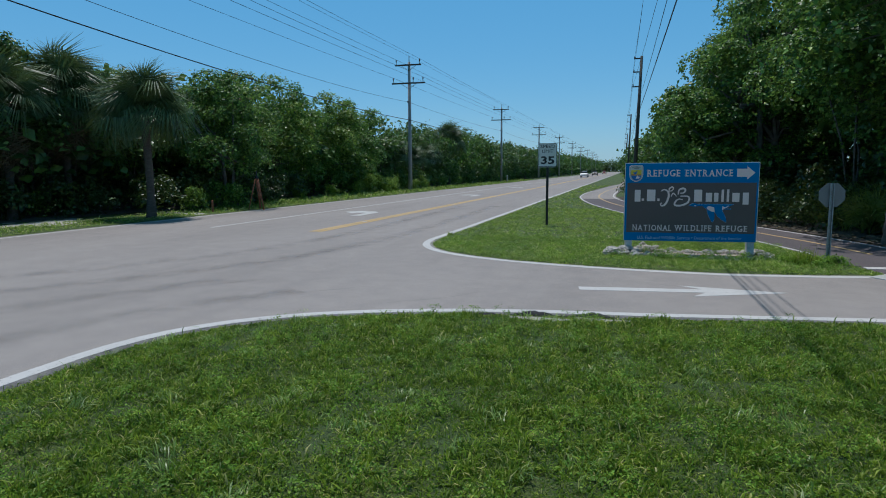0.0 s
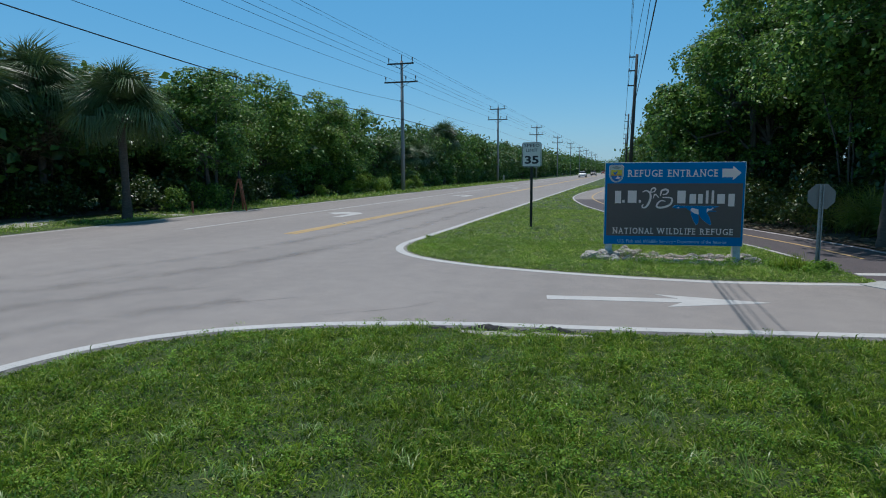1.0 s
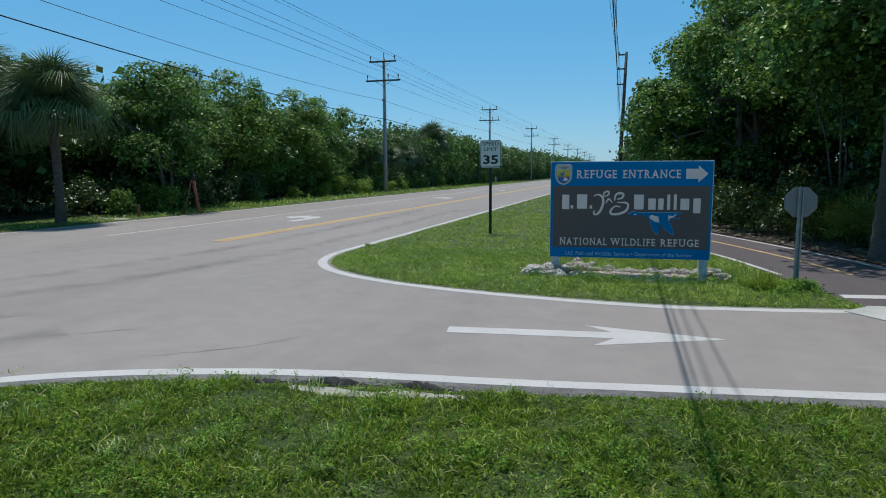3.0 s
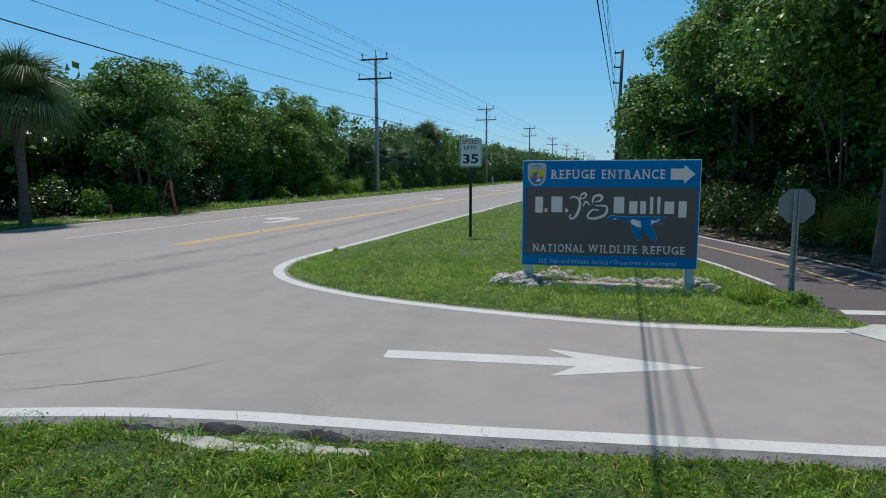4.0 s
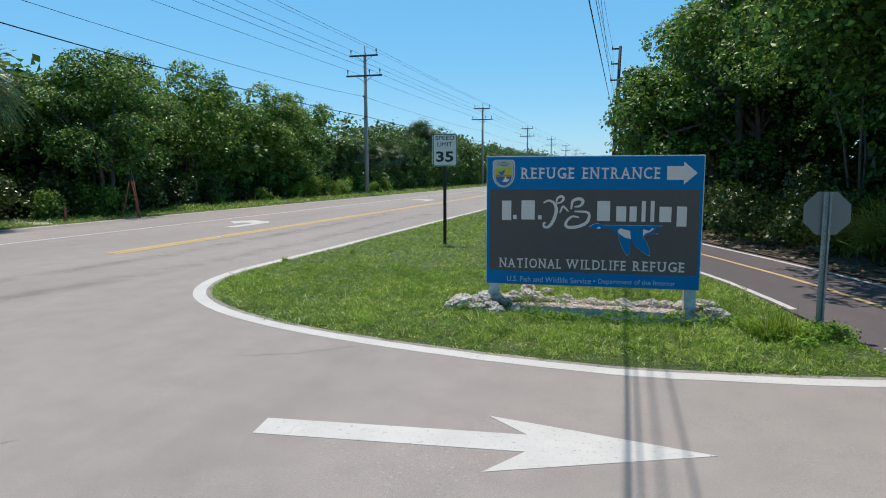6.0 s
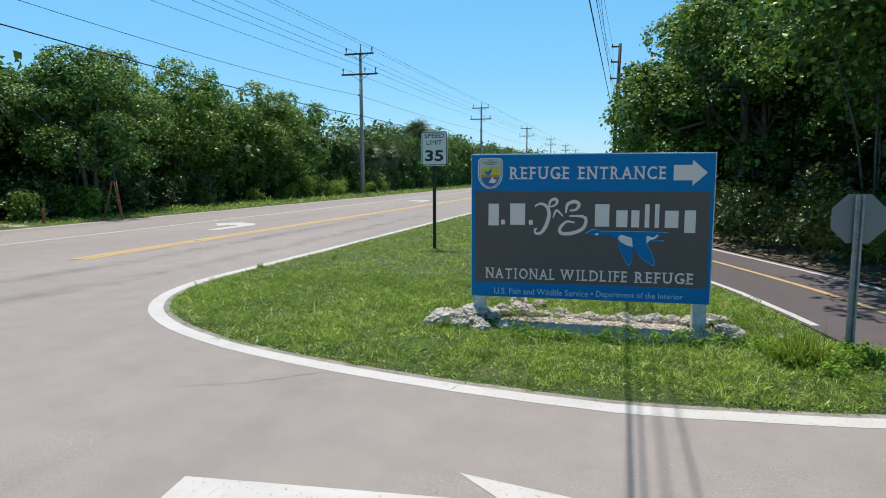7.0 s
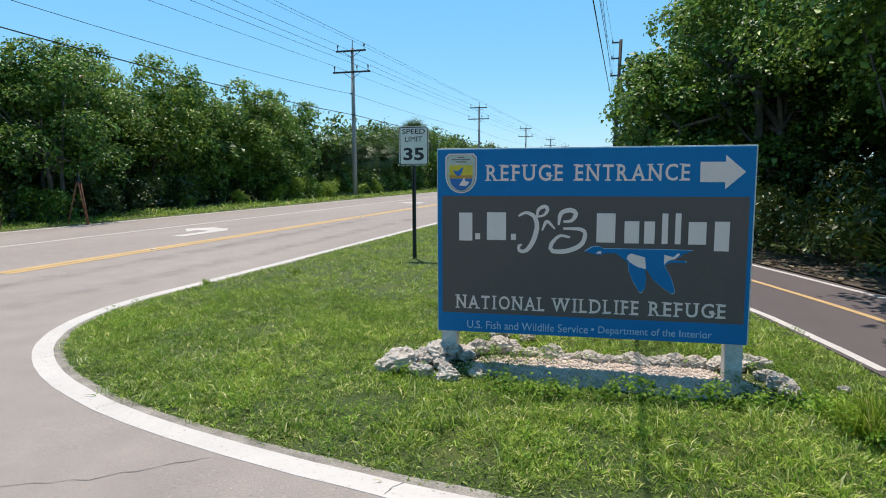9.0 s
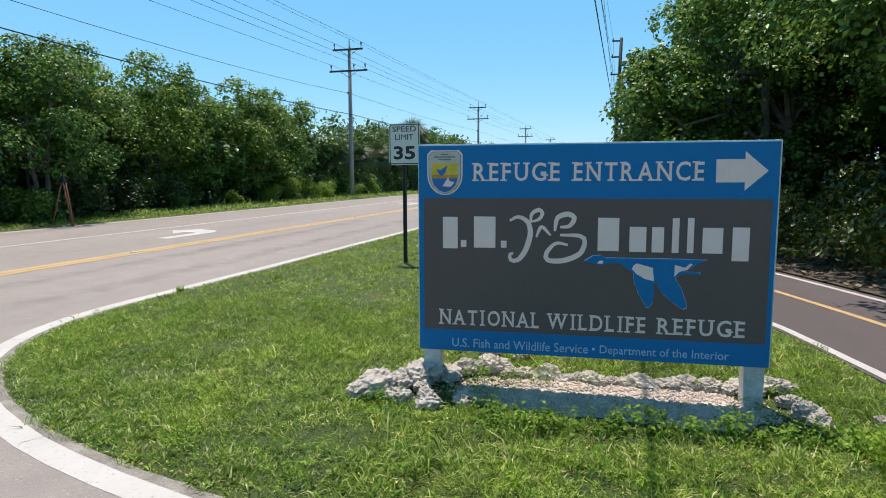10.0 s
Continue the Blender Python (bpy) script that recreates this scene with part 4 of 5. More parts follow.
shrub_a = bush(81, 0.7, 1.2, 1000, 0.12, M_LEAF_PALE, "low bright green shrub at the foot of the thicket", (-18.6, 27.2, 0))
shrub_c = bush(83, 0.8, 1.1, 1600, 0.085, M_LEAF_BRIGHT, "fresh yellow-green shrub on the grassy verge", (-19.2, 50.6, 0))
shrub_b = bush(82, 1.0, 1.6, 950, 0.14, M_LEAF_SHADED, "low shrub under the trees, leaf colour darkened for shade", (-19.6, 23.2, 0))
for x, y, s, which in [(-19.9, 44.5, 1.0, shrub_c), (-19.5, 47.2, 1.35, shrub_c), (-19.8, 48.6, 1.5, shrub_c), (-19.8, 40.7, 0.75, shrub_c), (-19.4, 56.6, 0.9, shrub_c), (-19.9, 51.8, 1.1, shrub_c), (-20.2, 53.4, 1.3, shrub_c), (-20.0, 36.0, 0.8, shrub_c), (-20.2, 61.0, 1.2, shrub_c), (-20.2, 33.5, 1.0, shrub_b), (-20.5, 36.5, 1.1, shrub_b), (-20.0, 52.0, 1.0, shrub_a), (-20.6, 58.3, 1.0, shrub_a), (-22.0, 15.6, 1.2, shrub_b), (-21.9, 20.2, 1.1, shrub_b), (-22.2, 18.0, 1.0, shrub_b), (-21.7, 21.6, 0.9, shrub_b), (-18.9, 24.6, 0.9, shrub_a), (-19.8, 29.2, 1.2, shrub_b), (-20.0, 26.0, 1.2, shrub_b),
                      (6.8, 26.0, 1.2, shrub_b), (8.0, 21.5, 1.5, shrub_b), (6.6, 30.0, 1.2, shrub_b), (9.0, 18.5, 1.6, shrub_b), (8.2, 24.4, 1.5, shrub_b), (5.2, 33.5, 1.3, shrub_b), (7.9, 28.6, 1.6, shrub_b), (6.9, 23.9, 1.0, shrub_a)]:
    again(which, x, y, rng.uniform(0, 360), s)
for i in range(2, 24, 1):
    if i % 3 == 0 and i < 16:
        continue
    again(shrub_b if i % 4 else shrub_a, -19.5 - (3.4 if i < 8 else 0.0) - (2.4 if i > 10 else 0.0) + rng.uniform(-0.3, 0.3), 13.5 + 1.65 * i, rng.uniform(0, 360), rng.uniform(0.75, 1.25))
for i in range(20):
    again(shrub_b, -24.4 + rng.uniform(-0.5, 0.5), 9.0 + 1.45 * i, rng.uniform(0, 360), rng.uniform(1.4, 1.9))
shrub_d = bush(84, 1.3, 2.2, 700, 0.2, M_LEAF_DARK, "dark bush at the foot of the distant thicket", (-21.0, 53.4, 0))
shrub_e = bush(85, 1.3, 2.0, 700, 0.2, M_LEAF_GREEN, "green bush at the foot of the distant thicket", (-20.9, 55.8, 0))
for i in range(30):
    again(shrub_d if i % 3 else shrub_e, -21.0 + rng.uniform(-0.4, 0.4), 57.5 + 2.1 * i, rng.uniform(0, 360), rng.uniform(0.9, 1.3))
# bushes crowding the far edge of the path, coloured dark in place of shade
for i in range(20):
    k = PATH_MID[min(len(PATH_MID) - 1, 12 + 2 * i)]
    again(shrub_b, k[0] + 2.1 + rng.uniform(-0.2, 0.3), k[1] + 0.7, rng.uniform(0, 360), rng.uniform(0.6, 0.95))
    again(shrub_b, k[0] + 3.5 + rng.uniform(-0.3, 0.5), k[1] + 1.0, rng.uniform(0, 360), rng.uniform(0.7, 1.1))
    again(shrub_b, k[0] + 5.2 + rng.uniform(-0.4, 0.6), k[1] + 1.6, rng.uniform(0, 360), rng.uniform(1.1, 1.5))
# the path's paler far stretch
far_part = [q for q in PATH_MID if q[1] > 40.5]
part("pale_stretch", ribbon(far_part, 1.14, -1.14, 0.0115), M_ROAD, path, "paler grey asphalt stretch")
for i in range(7):
    again(far_tree, -26.0 + 5.5 * i, 560.0 + 6 * (i % 2), 50 * i, 1.5, 1.2)

lr = np.random.RandomState(77)
edge = [q for q in shifted(PATH_MID, -1.2) if 14.5 < q[1] < 40]
pick = lr.randint(0, len(edge), 2600)
spots = np.array(edge)[pick] + np.stack([np.abs(lr.normal(0, 0.75, 2600)) + 0.02, lr.uniform(-0.3, 0.3, 2600)], 1)
mid = np.column_stack([spots, 0.045 + 0.02 * lr.rand(2600)])
spin, size = lr.uniform(0, 6.283, 2600), lr.uniform(0.03, 0.085, 2600)[:, None]
along = np.stack([np.cos(spin), np.sin(spin), lr.uniform(-0.25, 0.25, 2600)], 1) * size
across = np.stack([-np.sin(spin), np.cos(spin), lr.uniform(-0.4, 0.4, 2600)], 1) * size * 0.6
corners = np.stack([mid - along, mid + across, mid + along, mid - across], 1).reshape(-1, 3)
tagged(placed("fallen_leaves", quick_mesh("fallen_leaves", corners, np.arange(4 * 2600).reshape(-1, 4)), M_DEAD_FROND), "dry curled leaves fallen beside the path", "leaf litter", kind="stuff")
for x, y, a in [(5.55, 20.6, 40), (5.2, 21.7, 160), (5.75, 19.8, 250), (4.9, 22.9, 300), (6.2, 20.2, 110)]:
    ob = tagged(placed("fallen_frond", PALMETTO[0].copy(), M_DEAD_FROND), "dry pale palmetto frond lying beside the path", "frond", "fallen fronds")
    ob.data.materials[0] = M_DEAD_FROND
    ob.matrix_basis = pose(x, y, 0.09, 0, 6, a) @ Matrix.Diagonal((0.8, 0.8, 0.8, 1))
# crumbs of asphalt along the near edge
cr = np.random.RandomState(78)
line = np.array([q for q in densified(shifted(NEAR_EDGE, -0.30), 0.05, 14, 0.0, 9) if -5.5 < q[0] < 5.0 and 3 < q[1] < 10])
n = 2600
spots = line[cr.randint(0, len(line), n)] + cr.normal(0, 0.042, (n, 2)) - np.array([0, 0.03])
size = cr.uniform(0.004, 0.014, n)[:, None]
mid = np.column_stack([spots, np.full(n, 0.006)])
spin = cr.uniform(0, 6.283, n)
ax, ay = np.stack([np.cos(spin), np.sin(spin), cr.uniform(-0.2, 0.2, n)], 1) * size, np.stack([-np.sin(spin), np.cos(spin), cr.uniform(-0.2, 0.2, n)], 1) * size * 0.8
az = np.tile(np.array([0, 0, 0.7]), (n, 1)) * size
verts = np.stack([mid + ax, mid + ay, mid - ax, mid - ay, mid + az, mid - az * 0.4], 1).reshape(-1, 3)
six = np.arange(n)[:, None] * 6
tagged(placed("asphalt_crumbs", quick_mesh("asphalt_crumbs", verts, np.concatenate([six + np.array([f]) for f in ((0, 1, 4), (1, 2, 4), (2, 3, 4), (3, 0, 4))])), M_EDGE), "loose dark crumbs along the broken road edge", "gravel", kind="stuff")


# the dark lumpy lip of broken asphalt behind the near line
lip_line = np.array([q for q in densified(shifted(NEAR_EDGE, -0.40), 0.03, 14, 0.0, 9) if -2.1 < q[0] < 0.05 and q[1] > 7])
lr = np.random.RandomState(79)
n = len(lip_line)
swell = np.clip(np.sin(np.linspace(0, math.pi, n)) * 1.6, 0, 1) * (0.65 + 0.35 * np.sin(np.linspace(0, 19, n)) + lr.uniform(-0.12, 0.12, n))
rows = []
for v in np.linspace(-1, 1, 7):
    rows.append(np.column_stack([lip_line[:, 0] + lr.uniform(-0.01, 0.01, n), lip_line[:, 1] + v * 0.085 * (0.5 + 0.5 * swell) + lr.uniform(-0.008, 0.008, n),
                                 -0.008 + (0.075 * swell + lr.uniform(0, 0.014, n)) * (1 - v * v)]))
k = np.arange(7 * n).reshape(7, n)
part_of_lip = quick_mesh("asphalt_lip", np.concatenate(rows), np.stack([k[:-1, :-1], k[:-1, 1:], k[1:, 1:], k[1:, :-1]], -1).reshape(-1, 4))
placed("asphalt_lip", part_of_lip, M_LIP, road, "raised black crumbled asphalt lip")


# ---- entrance sign: local x along its face, y into the board, z up
def glyph_mesh(text, bold=0.0, extrude=0.01):
    cu = bpy.data.curves.new("glyph", "FONT")
    cu.body, cu.size, cu.offset, cu.extrude, cu.resolution_u = text, 1.0, bold, extrude, 3
    ob = bpy.data.objects.new("glyph", cu)
    me = bpy.data.meshes.new_from_object(ob)
    bpy.data.objects.remove(ob)
    v = np.zeros(len(me.vertices) * 3)
    me.vertices.foreach_get("co", v)
    return me, v.reshape(-1, 3)


# where the strokes of a capital end in slabs: x in the letter's width, 0 for foot and 1 for head
SLABS = {"R": [(0.14, 0), (0.14, 1), (0.9, 0)], "E": [(0.12, 0), (0.12, 1)], "F": [(0.14, 0), (0.14, 1)], "U": [(0.12, 1), (0.88, 1)], "N": [(0.1, 0), (0.1, 1), (0.88, 1)],
         "T": [(0.5, 0)], "A": [(0.1, 0), (0.9, 0)], "I": [(0.5, 0), (0.5, 1)], "L": [(0.14, 0), (0.14, 1)], "W": [(0.1, 1), (0.5, 1), (0.9, 1)], "D": [(0.12, 0), (0.12, 1)], "O": [], "G": [(0.9, 0.3)], "C": []}


def lettering(text, u0, u1, z0, z1, material, parent, proud=0.006, bold=0.0, slabs=True, label="", y=0.0):
    """A word fitted into a rectangle of the parent's face; each letter stands proud of it as a part."""
    pieces, x = [], 0.0
    for i, ch in enumerate(text):
        if ch == " ":
            continue
        me, v = glyph_mesh(ch, bold if slabs or ch != "M" else 0.0)
        lo, hi = v.min(0), v.max(0)
        if slabs:
            w = hi[0] - lo[0] if ch != "I" else 0.26
            pieces.append((ch, me, v - lo, hi - lo, x, w))
            x += w + 0.19
        else:
            run, q = glyph_mesh(text[: i + 1], bold)
            bpy.data.meshes.remove(run)
            pieces.append((ch, me, v - np.array([lo[0], 0, lo[2]]), hi - lo, q[:, 0].max() - (hi[0] - lo[0]), hi[0] - lo[0]))
    start, whole = pieces[0][4], pieces[-1][4] + pieces[-1][5] - pieces[0][4]
    low = min(q[2][:, 1].min() for q in pieces)
    tall = max(q[2][:, 1].max() for q in pieces) - low
    su, sz = (u1 - u0) / whole, (z1 - z0) / tall
    for ch, me, v, size, x, w in pieces:
        letter = bmesh.new()
        pad, x = (w - size[0]) / 2, x - start
        for vert, co in zip(me.vertices, v):
            vert.co = (u0 + (x + pad + co[0]) * su, y - proud * co[2] / max(size[2], 1e-6), z0 + (co[1] - low) * sz)
        letter.from_mesh(me)
        bpy.data.meshes.remove(me)
        for fx, head in SLABS.get(ch, []) if slabs else []:
            cx, wide, high = u0 + (x + fx * w) * su, 0.155 * su, 0.08 * (z1 - z0)
            zz = z0 + head * (z1 - z0 - high)
            box(letter, (cx - wide, y - proud * 1.03, zz), (cx + wide, y, zz + high))
        bmesh.ops.recalc_face_normals(letter, faces=letter.faces[:])
        part("letter", letter, material, parent, label)


def face_shape(points, y0, y1):
    """An outline on the sign's face, from depth y0 out to y1."""
    bm = bmesh.new()
    front = [bm.verts.new((u, y1, z)) for u, z in points]
    back = [bm.verts.new((u, y0, z)) for u, z in points]
    n = len(points)
    f = bm.faces.new(front)
    bm.normal_update()
    for i in range(n):
        bm.faces.new((back[i], back[(i + 1) % n], front[(i + 1) % n], front[i]))
    bmesh.ops.triangulate(bm, faces=[f])
    bmesh.ops.recalc_face_normals(bm, faces=bm.faces[:])
    return bm


def stroke(points, radius, y0=-0.001, y1=-0.007):
    """A flat painted stroke along a smooth line, thick in the middle."""
    line = spline(points, 0.02)
    n = len(line)
    bm = bmesh.new()
    for y, last in ((y1, None),):
        p = np.array(line)
        way = np.gradient(p, axis=0)
        way /= np.linalg.norm(way, axis=1)[:, None]
        side = np.stack([-way[:, 1], way[:, 0]], 1)
        w = radius * (0.45 + 0.55 * np.sin(np.linspace(0, math.pi, n)))[:, None]
        a, b = p + side * w, p - side * w
        rows = [[bm.verts.new((q[0], yy, q[1])) for q in s] for s, yy in ((a, y1), (b, y1), (a, y0), (b, y0))]
        for i in range(n - 1):
            bm.faces.new((rows[0][i], rows[1][i], rows[1][i + 1], rows[0][i + 1]))
            bm.faces.new((rows[2][i], rows[0][i], rows[0][i + 1], rows[2][i + 1]))
            bm.faces.new((rows[1][i], rows[3][i], rows[3][i + 1], rows[1][i + 1]))
    bmesh.ops.recalc_face_normals(bm, faces=bm.faces[:])
    return bm


sign = tagged(empty("entrance_sign", (-0.195, 14.336, 0.0), 3.85), "large blue and charcoal wooden entrance sign on two white posts", "sign")
LOW, TOP, WIDE = 0.284, 1.937, 2.65
part("board", box(bmesh.new(), (0, 0.012, LOW), (WIDE, 0.07, TOP), 0.006), M_SIGN_EDGE, sign, "white-edged board")
part("face_panel", box(bmesh.new(), (0.008, 0.0, LOW + 0.004), (WIDE - 0.014, 0.0115, TOP - 0.012), 0.003), M_SIGN_BLUE, sign, "bright blue painted panel")
part("centre_panel", box(bmesh.new(), (0.05, -0.004, 0.462), (2.602, 0.001, 1.518)), M_SIGN_GREY, sign, "charcoal grey painted panel")
for u in (0.105, 2.545):
    part("post", box(bmesh.new(), (u - 0.07, 0.072 - 0.06, -0.3), (u + 0.07, 0.16, LOW + 0.01), 0.008), M_POST, sign, "square whitewashed post")
for u in (0.105, 2.545):
    part("post_back", box(bmesh.new(), (u - 0.07, 0.072, LOW + 0.01), (u + 0.07, 0.16, TOP - 0.1), 0.008), M_POST, sign, "square whitewashed post behind the board")
lettering("REFUGE", 0.451, 1.109, 1.650, 1.790, M_SIGN_WHITE, sign, bold=0.012, label="raised off-white capital letter")
lettering("ENTRANCE", 1.214, 2.135, 1.650, 1.790, M_SIGN_WHITE, sign, bold=0.012, label="raised off-white capital letter")
lettering("NATIONAL", 0.182, 0.969, 0.505, 0.628, M_SIGN_WHITE, sign, bold=0.012, y=-0.004, label="raised off-white capital letter")
lettering("WILDLIFE", 1.035, 1.765, 0.505, 0.628, M_SIGN_WHITE, sign, bold=0.012, y=-0.004, label="raised off-white capital letter")
lettering("REFUGE", 1.854, 2.460, 0.505, 0.628, M_SIGN_WHITE, sign, bold=0.012, y=-0.004, label="raised off-white capital letter")
lettering("U.S. Fish and Wildlife Service", 0.279, 1.348, 0.322, 0.393, M_SIGN_PALE, sign, 0.003, slabs=False, label="thin pale blue letter")
lettering("Department of the Interior", 1.436, 2.362, 0.310, 0.393, M_SIGN_PALE, sign, 0.003, slabs=False, label="thin pale blue letter")
part("dot", box(bmesh.new(), (1.378, -0.003, 0.350), (1.398, 0.0, 0.370)), M_SIGN_PALE, sign)
part("arrow", face_shape([(2.214, 1.803), (2.216, 1.638), (2.409, 1.638), (2.411, 1.581), (2.562, 1.720), (2.406, 1.857), (2.407, 1.803)], 0.0, -0.007), M_SIGN_WHITE, sign, "off-white raised arrow")
# the name, as plain bars of its letters' size
for u0, u1, z0, z1 in [(0.205, 0.325, 1.12, 1.37), (0.35, 0.395, 1.133, 1.188), (0.455, 0.625, 1.13, 1.375), (0.668, 0.712, 1.133, 1.188), (1.40, 1.555, 1.125, 1.375), (1.63, 1.75, 1.122, 1.31), (1.79, 1.875, 1.122, 1.31), (1.932, 1.98, 1.122, 1.378),
                       (2.037, 2.083, 1.122, 1.38), (2.142, 2.282, 1.122, 1.31), (2.345, 2.46, 1.07, 1.315)]:
    part("bar", box(bmesh.new(), (u0, -0.010, z0), (u1, -0.004, z1), 0.0025), M_SIGN_WHITE, sign)
for pts, r in [([(0.735, 1.345), (0.80, 1.375), (0.87, 1.34), (0.895, 1.25), (0.86, 1.12), (0.80, 1.04), (0.745, 1.04), (0.74, 1.085), (0.765, 1.09)], 0.021),
               ([(0.895, 1.33), (0.905, 1.40), (0.96, 1.43), (0.985, 1.40), (0.955, 1.355), (0.90, 1.34)], 0.016),
               ([(0.94, 1.22), (0.98, 1.30), (1.05, 1.235)], 0.014),
               ([(1.08, 1.27), (1.10, 1.37), (1.18, 1.40), (1.225, 1.37), (1.19, 1.31), (1.12, 1.30)], 0.02), ([(1.12, 1.24), (1.27, 1.235), (1.305, 1.19), (1.27, 1.10), (1.15, 1.045), (1.03, 1.045), (1.02, 1.10), (1.09, 1.175), (1.18, 1.165)], 0.02)]:
    part("stroke", stroke(pts, r, -0.004, -0.010), M_SIGN_WHITE, sign, "off-white flowing stroke")
# plain blue ornament with pale patches
ORNAMENT = [(1.309, 1.045), (1.371, 1.085), (1.425, 1.091), (1.463, 1.072), (1.98, 1.074), (2.18, 1.071), (2.107, 1.04), (2.069, 1.005), (2.023, 0.983), (2.133, 0.982), (2.126, 0.965), (2.004, 0.965), (1.962, 0.935), (2.012, 0.851), (2.044, 0.755), (2.049, 0.715), (2.026, 0.703),
            (1.952, 0.751), (1.878, 0.812), (1.825, 0.893), (1.806, 0.9), (1.818, 0.832), (1.812, 0.745), (1.785, 0.705), (1.764, 0.709), (1.708, 0.806), (1.673, 0.891), (1.667, 0.96), (1.613, 0.997), (1.567, 1.034), (1.476, 1.032), (1.439, 1.018), (1.393, 1.021)]
mid_u, mid_z = 1.78, 0.93
part("ornament_outline", face_shape([(mid_u + (u - mid_u) * 1.018, mid_z + (z - mid_z) * 1.03) for u, z in ORNAMENT], -0.004, -0.007), M_SIGN_PALE, sign, "thin pale outline")
part("ornament", face_shape(ORNAMENT, -0.007, -0.011), M_SIGN_BLUE, sign, "plain bright blue winged shape")
part("ornament_patch", face_shape([(1.654, 0.994), (1.665, 1.02), (1.689, 1.037), (1.803, 1.006), (1.815, 0.906), (1.745, 0.923), (1.683, 0.960)], -0.011, -0.013), M_SIGN_WHITE, sign, "off-white patch")
part("ornament_patch", face_shape([(1.957, 0.945), (1.958, 1.032), (2.03, 1.013), (2.068, 1.047), (2.084, 1.039), (2.046, 0.998), (1.991, 0.982)], -0.011, -0.013), M_SIGN_WHITE, sign, "off-white patch")
part("ornament_patch", face_shape([(1.397, 1.030), (1.422, 1.052), (1.447, 1.048), (1.439, 1.028)], -0.011, -0.013), M_SIGN_WHITE, sign, "off-white patch")


def shield_line(cx, top, half, tall, n=14):
    pts = [(cx - half, top - 0.03), (cx - half + 0.03, top), (cx + half - 0.03, top), (cx + half, top - 0.03)]
    for i in range(n + 1):
        a = math.pi * i / n
        pts.append((cx + half * math.cos(a), top - tall * 0.55 - tall * 0.45 * math.sin(a)))
    return pts[::-1]


part("emblem_rim", face_shape(shield_line(0.222, 1.890, 0.141, 0.349), 0.0, -0.006), M_SIGN_WHITE, sign, "pale shield rim")
part("emblem_line", face_shape(shield_line(0.222, 1.880, 0.130, 0.330), -0.006, -0.008), M_SHIELD_RIM, sign, "dark shield line")
part("emblem_face", face_shape(shield_line(0.222, 1.876, 0.125, 0.322), -0.008, -0.010), M_SHIELD_FACE, sign, "buff shield face")
low_half = [(p, q) for p, q in shield_line(0.222, 1.788, 0.105, 0.225) if q < 1.76]
part("emblem_field", face_shape([(0.327, 1.788)] + [(0.117, 1.788)][:0] + low_half[::1][:0] + [(0.327, 1.700), (0.117, 1.700), (0.117, 1.788)], -0.010, -0.012), M_SHIELD_GOLD, sign, "gold field")
part("emblem_field", face_shape([(0.327, 1.6995), (0.117, 1.6995), (0.118, 1.672), (0.326, 1.672)], -0.010, -0.012), M_ORANGE, sign, "orange band")
part("emblem_field", face_shape([(0.326, 1.6715), (0.118, 1.6715), (0.135, 1.62), (0.18, 1.575), (0.222, 1.563), (0.264, 1.575), (0.309, 1.62)], -0.010, -0.012), M_SHIELD_BLUE, sign, "blue field")
part("emblem_shape", face_shape([(0.150, 1.745), (0.19, 1.735), (0.245, 1.775), (0.232, 1.72), (0.205, 1.69), (0.18, 1.70)], -0.012, -0.014), M_SHIELD_BLUE, sign, "plain blue wedge")
part("emblem_shape", face_shape([(0.205, 1.61), (0.25, 1.68), (0.262, 1.65), (0.30, 1.64), (0.27, 1.605)], -0.012, -0.014), M_SIGN_WHITE, sign, "plain white wedge")
for z, w in ((1.858, 0.03), (1.838, 0.085), (1.818, 0.05)):
    part("emblem_bar", box(bmesh.new(), (0.222 - w, -0.0115, z - 0.006), (0.222 + w, -0.010, z + 0.004)), M_SHIELD_RIM, sign)

# ---- gravel bed and rocks under the sign
bed_n = 46
bu, bv = np.meshgrid(np.linspace(-0.12, 2.95, bed_n), np.linspace(-0.52, 0.42, 22))
swell = np.clip(1 - ((bu - 1.4) / 1.55) ** 4, 0, 1) * np.clip(1 - ((bv + 0.04) / 0.48) ** 4, 0, 1)
bz = -0.035 - 0.012 * bu + 0.05 * swell + 0.012 * waves(bu * 5, bv * 7)
k = np.arange(bu.size).reshape(bu.shape)
bed = placed("gravel_bed", quick_mesh("gravel_bed", np.stack([bu.ravel(), bv.ravel(), bz.ravel()], 1), np.stack([k[:-1, :-1], k[:-1, 1:], k[1:, 1:], k[1:, :-1]], -1).reshape(-1, 4)), M_GRAVEL)
bed.matrix_basis = pose(-0.195, 14.40, 0, 0, 0, 3.0)
tagged(bed, "pale crushed shell bed under the entrance sign", "gravel", kind="stuff")


pr = np.random.RandomState(41)
n = 4600
pu, pv = pr.uniform(0.0, 2.85, n), pr.uniform(-0.45, 0.38, n)
ps = pr.uniform(0.007, 0.024, n)[:, None]
pz = -0.033 - 0.012 * pu + 0.05 * np.clip(1 - ((pu - 1.4) / 1.55) ** 4, 0, 1) * np.clip(1 - ((pv + 0.04) / 0.48) ** 4, 0, 1) + 0.012 * waves(pu * 5, pv * 7)
mid = np.stack([pu, pv, pz], 1)
spin = pr.uniform(0, 6.28, n)
ax, ay = np.stack([np.cos(spin), np.sin(spin), pr.uniform(-0.3, 0.3, n)], 1), np.stack([-np.sin(spin), np.cos(spin), pr.uniform(-0.3, 0.3, n)], 1)
az = np.tile(np.array([0, 0, 0.7]), (n, 1))
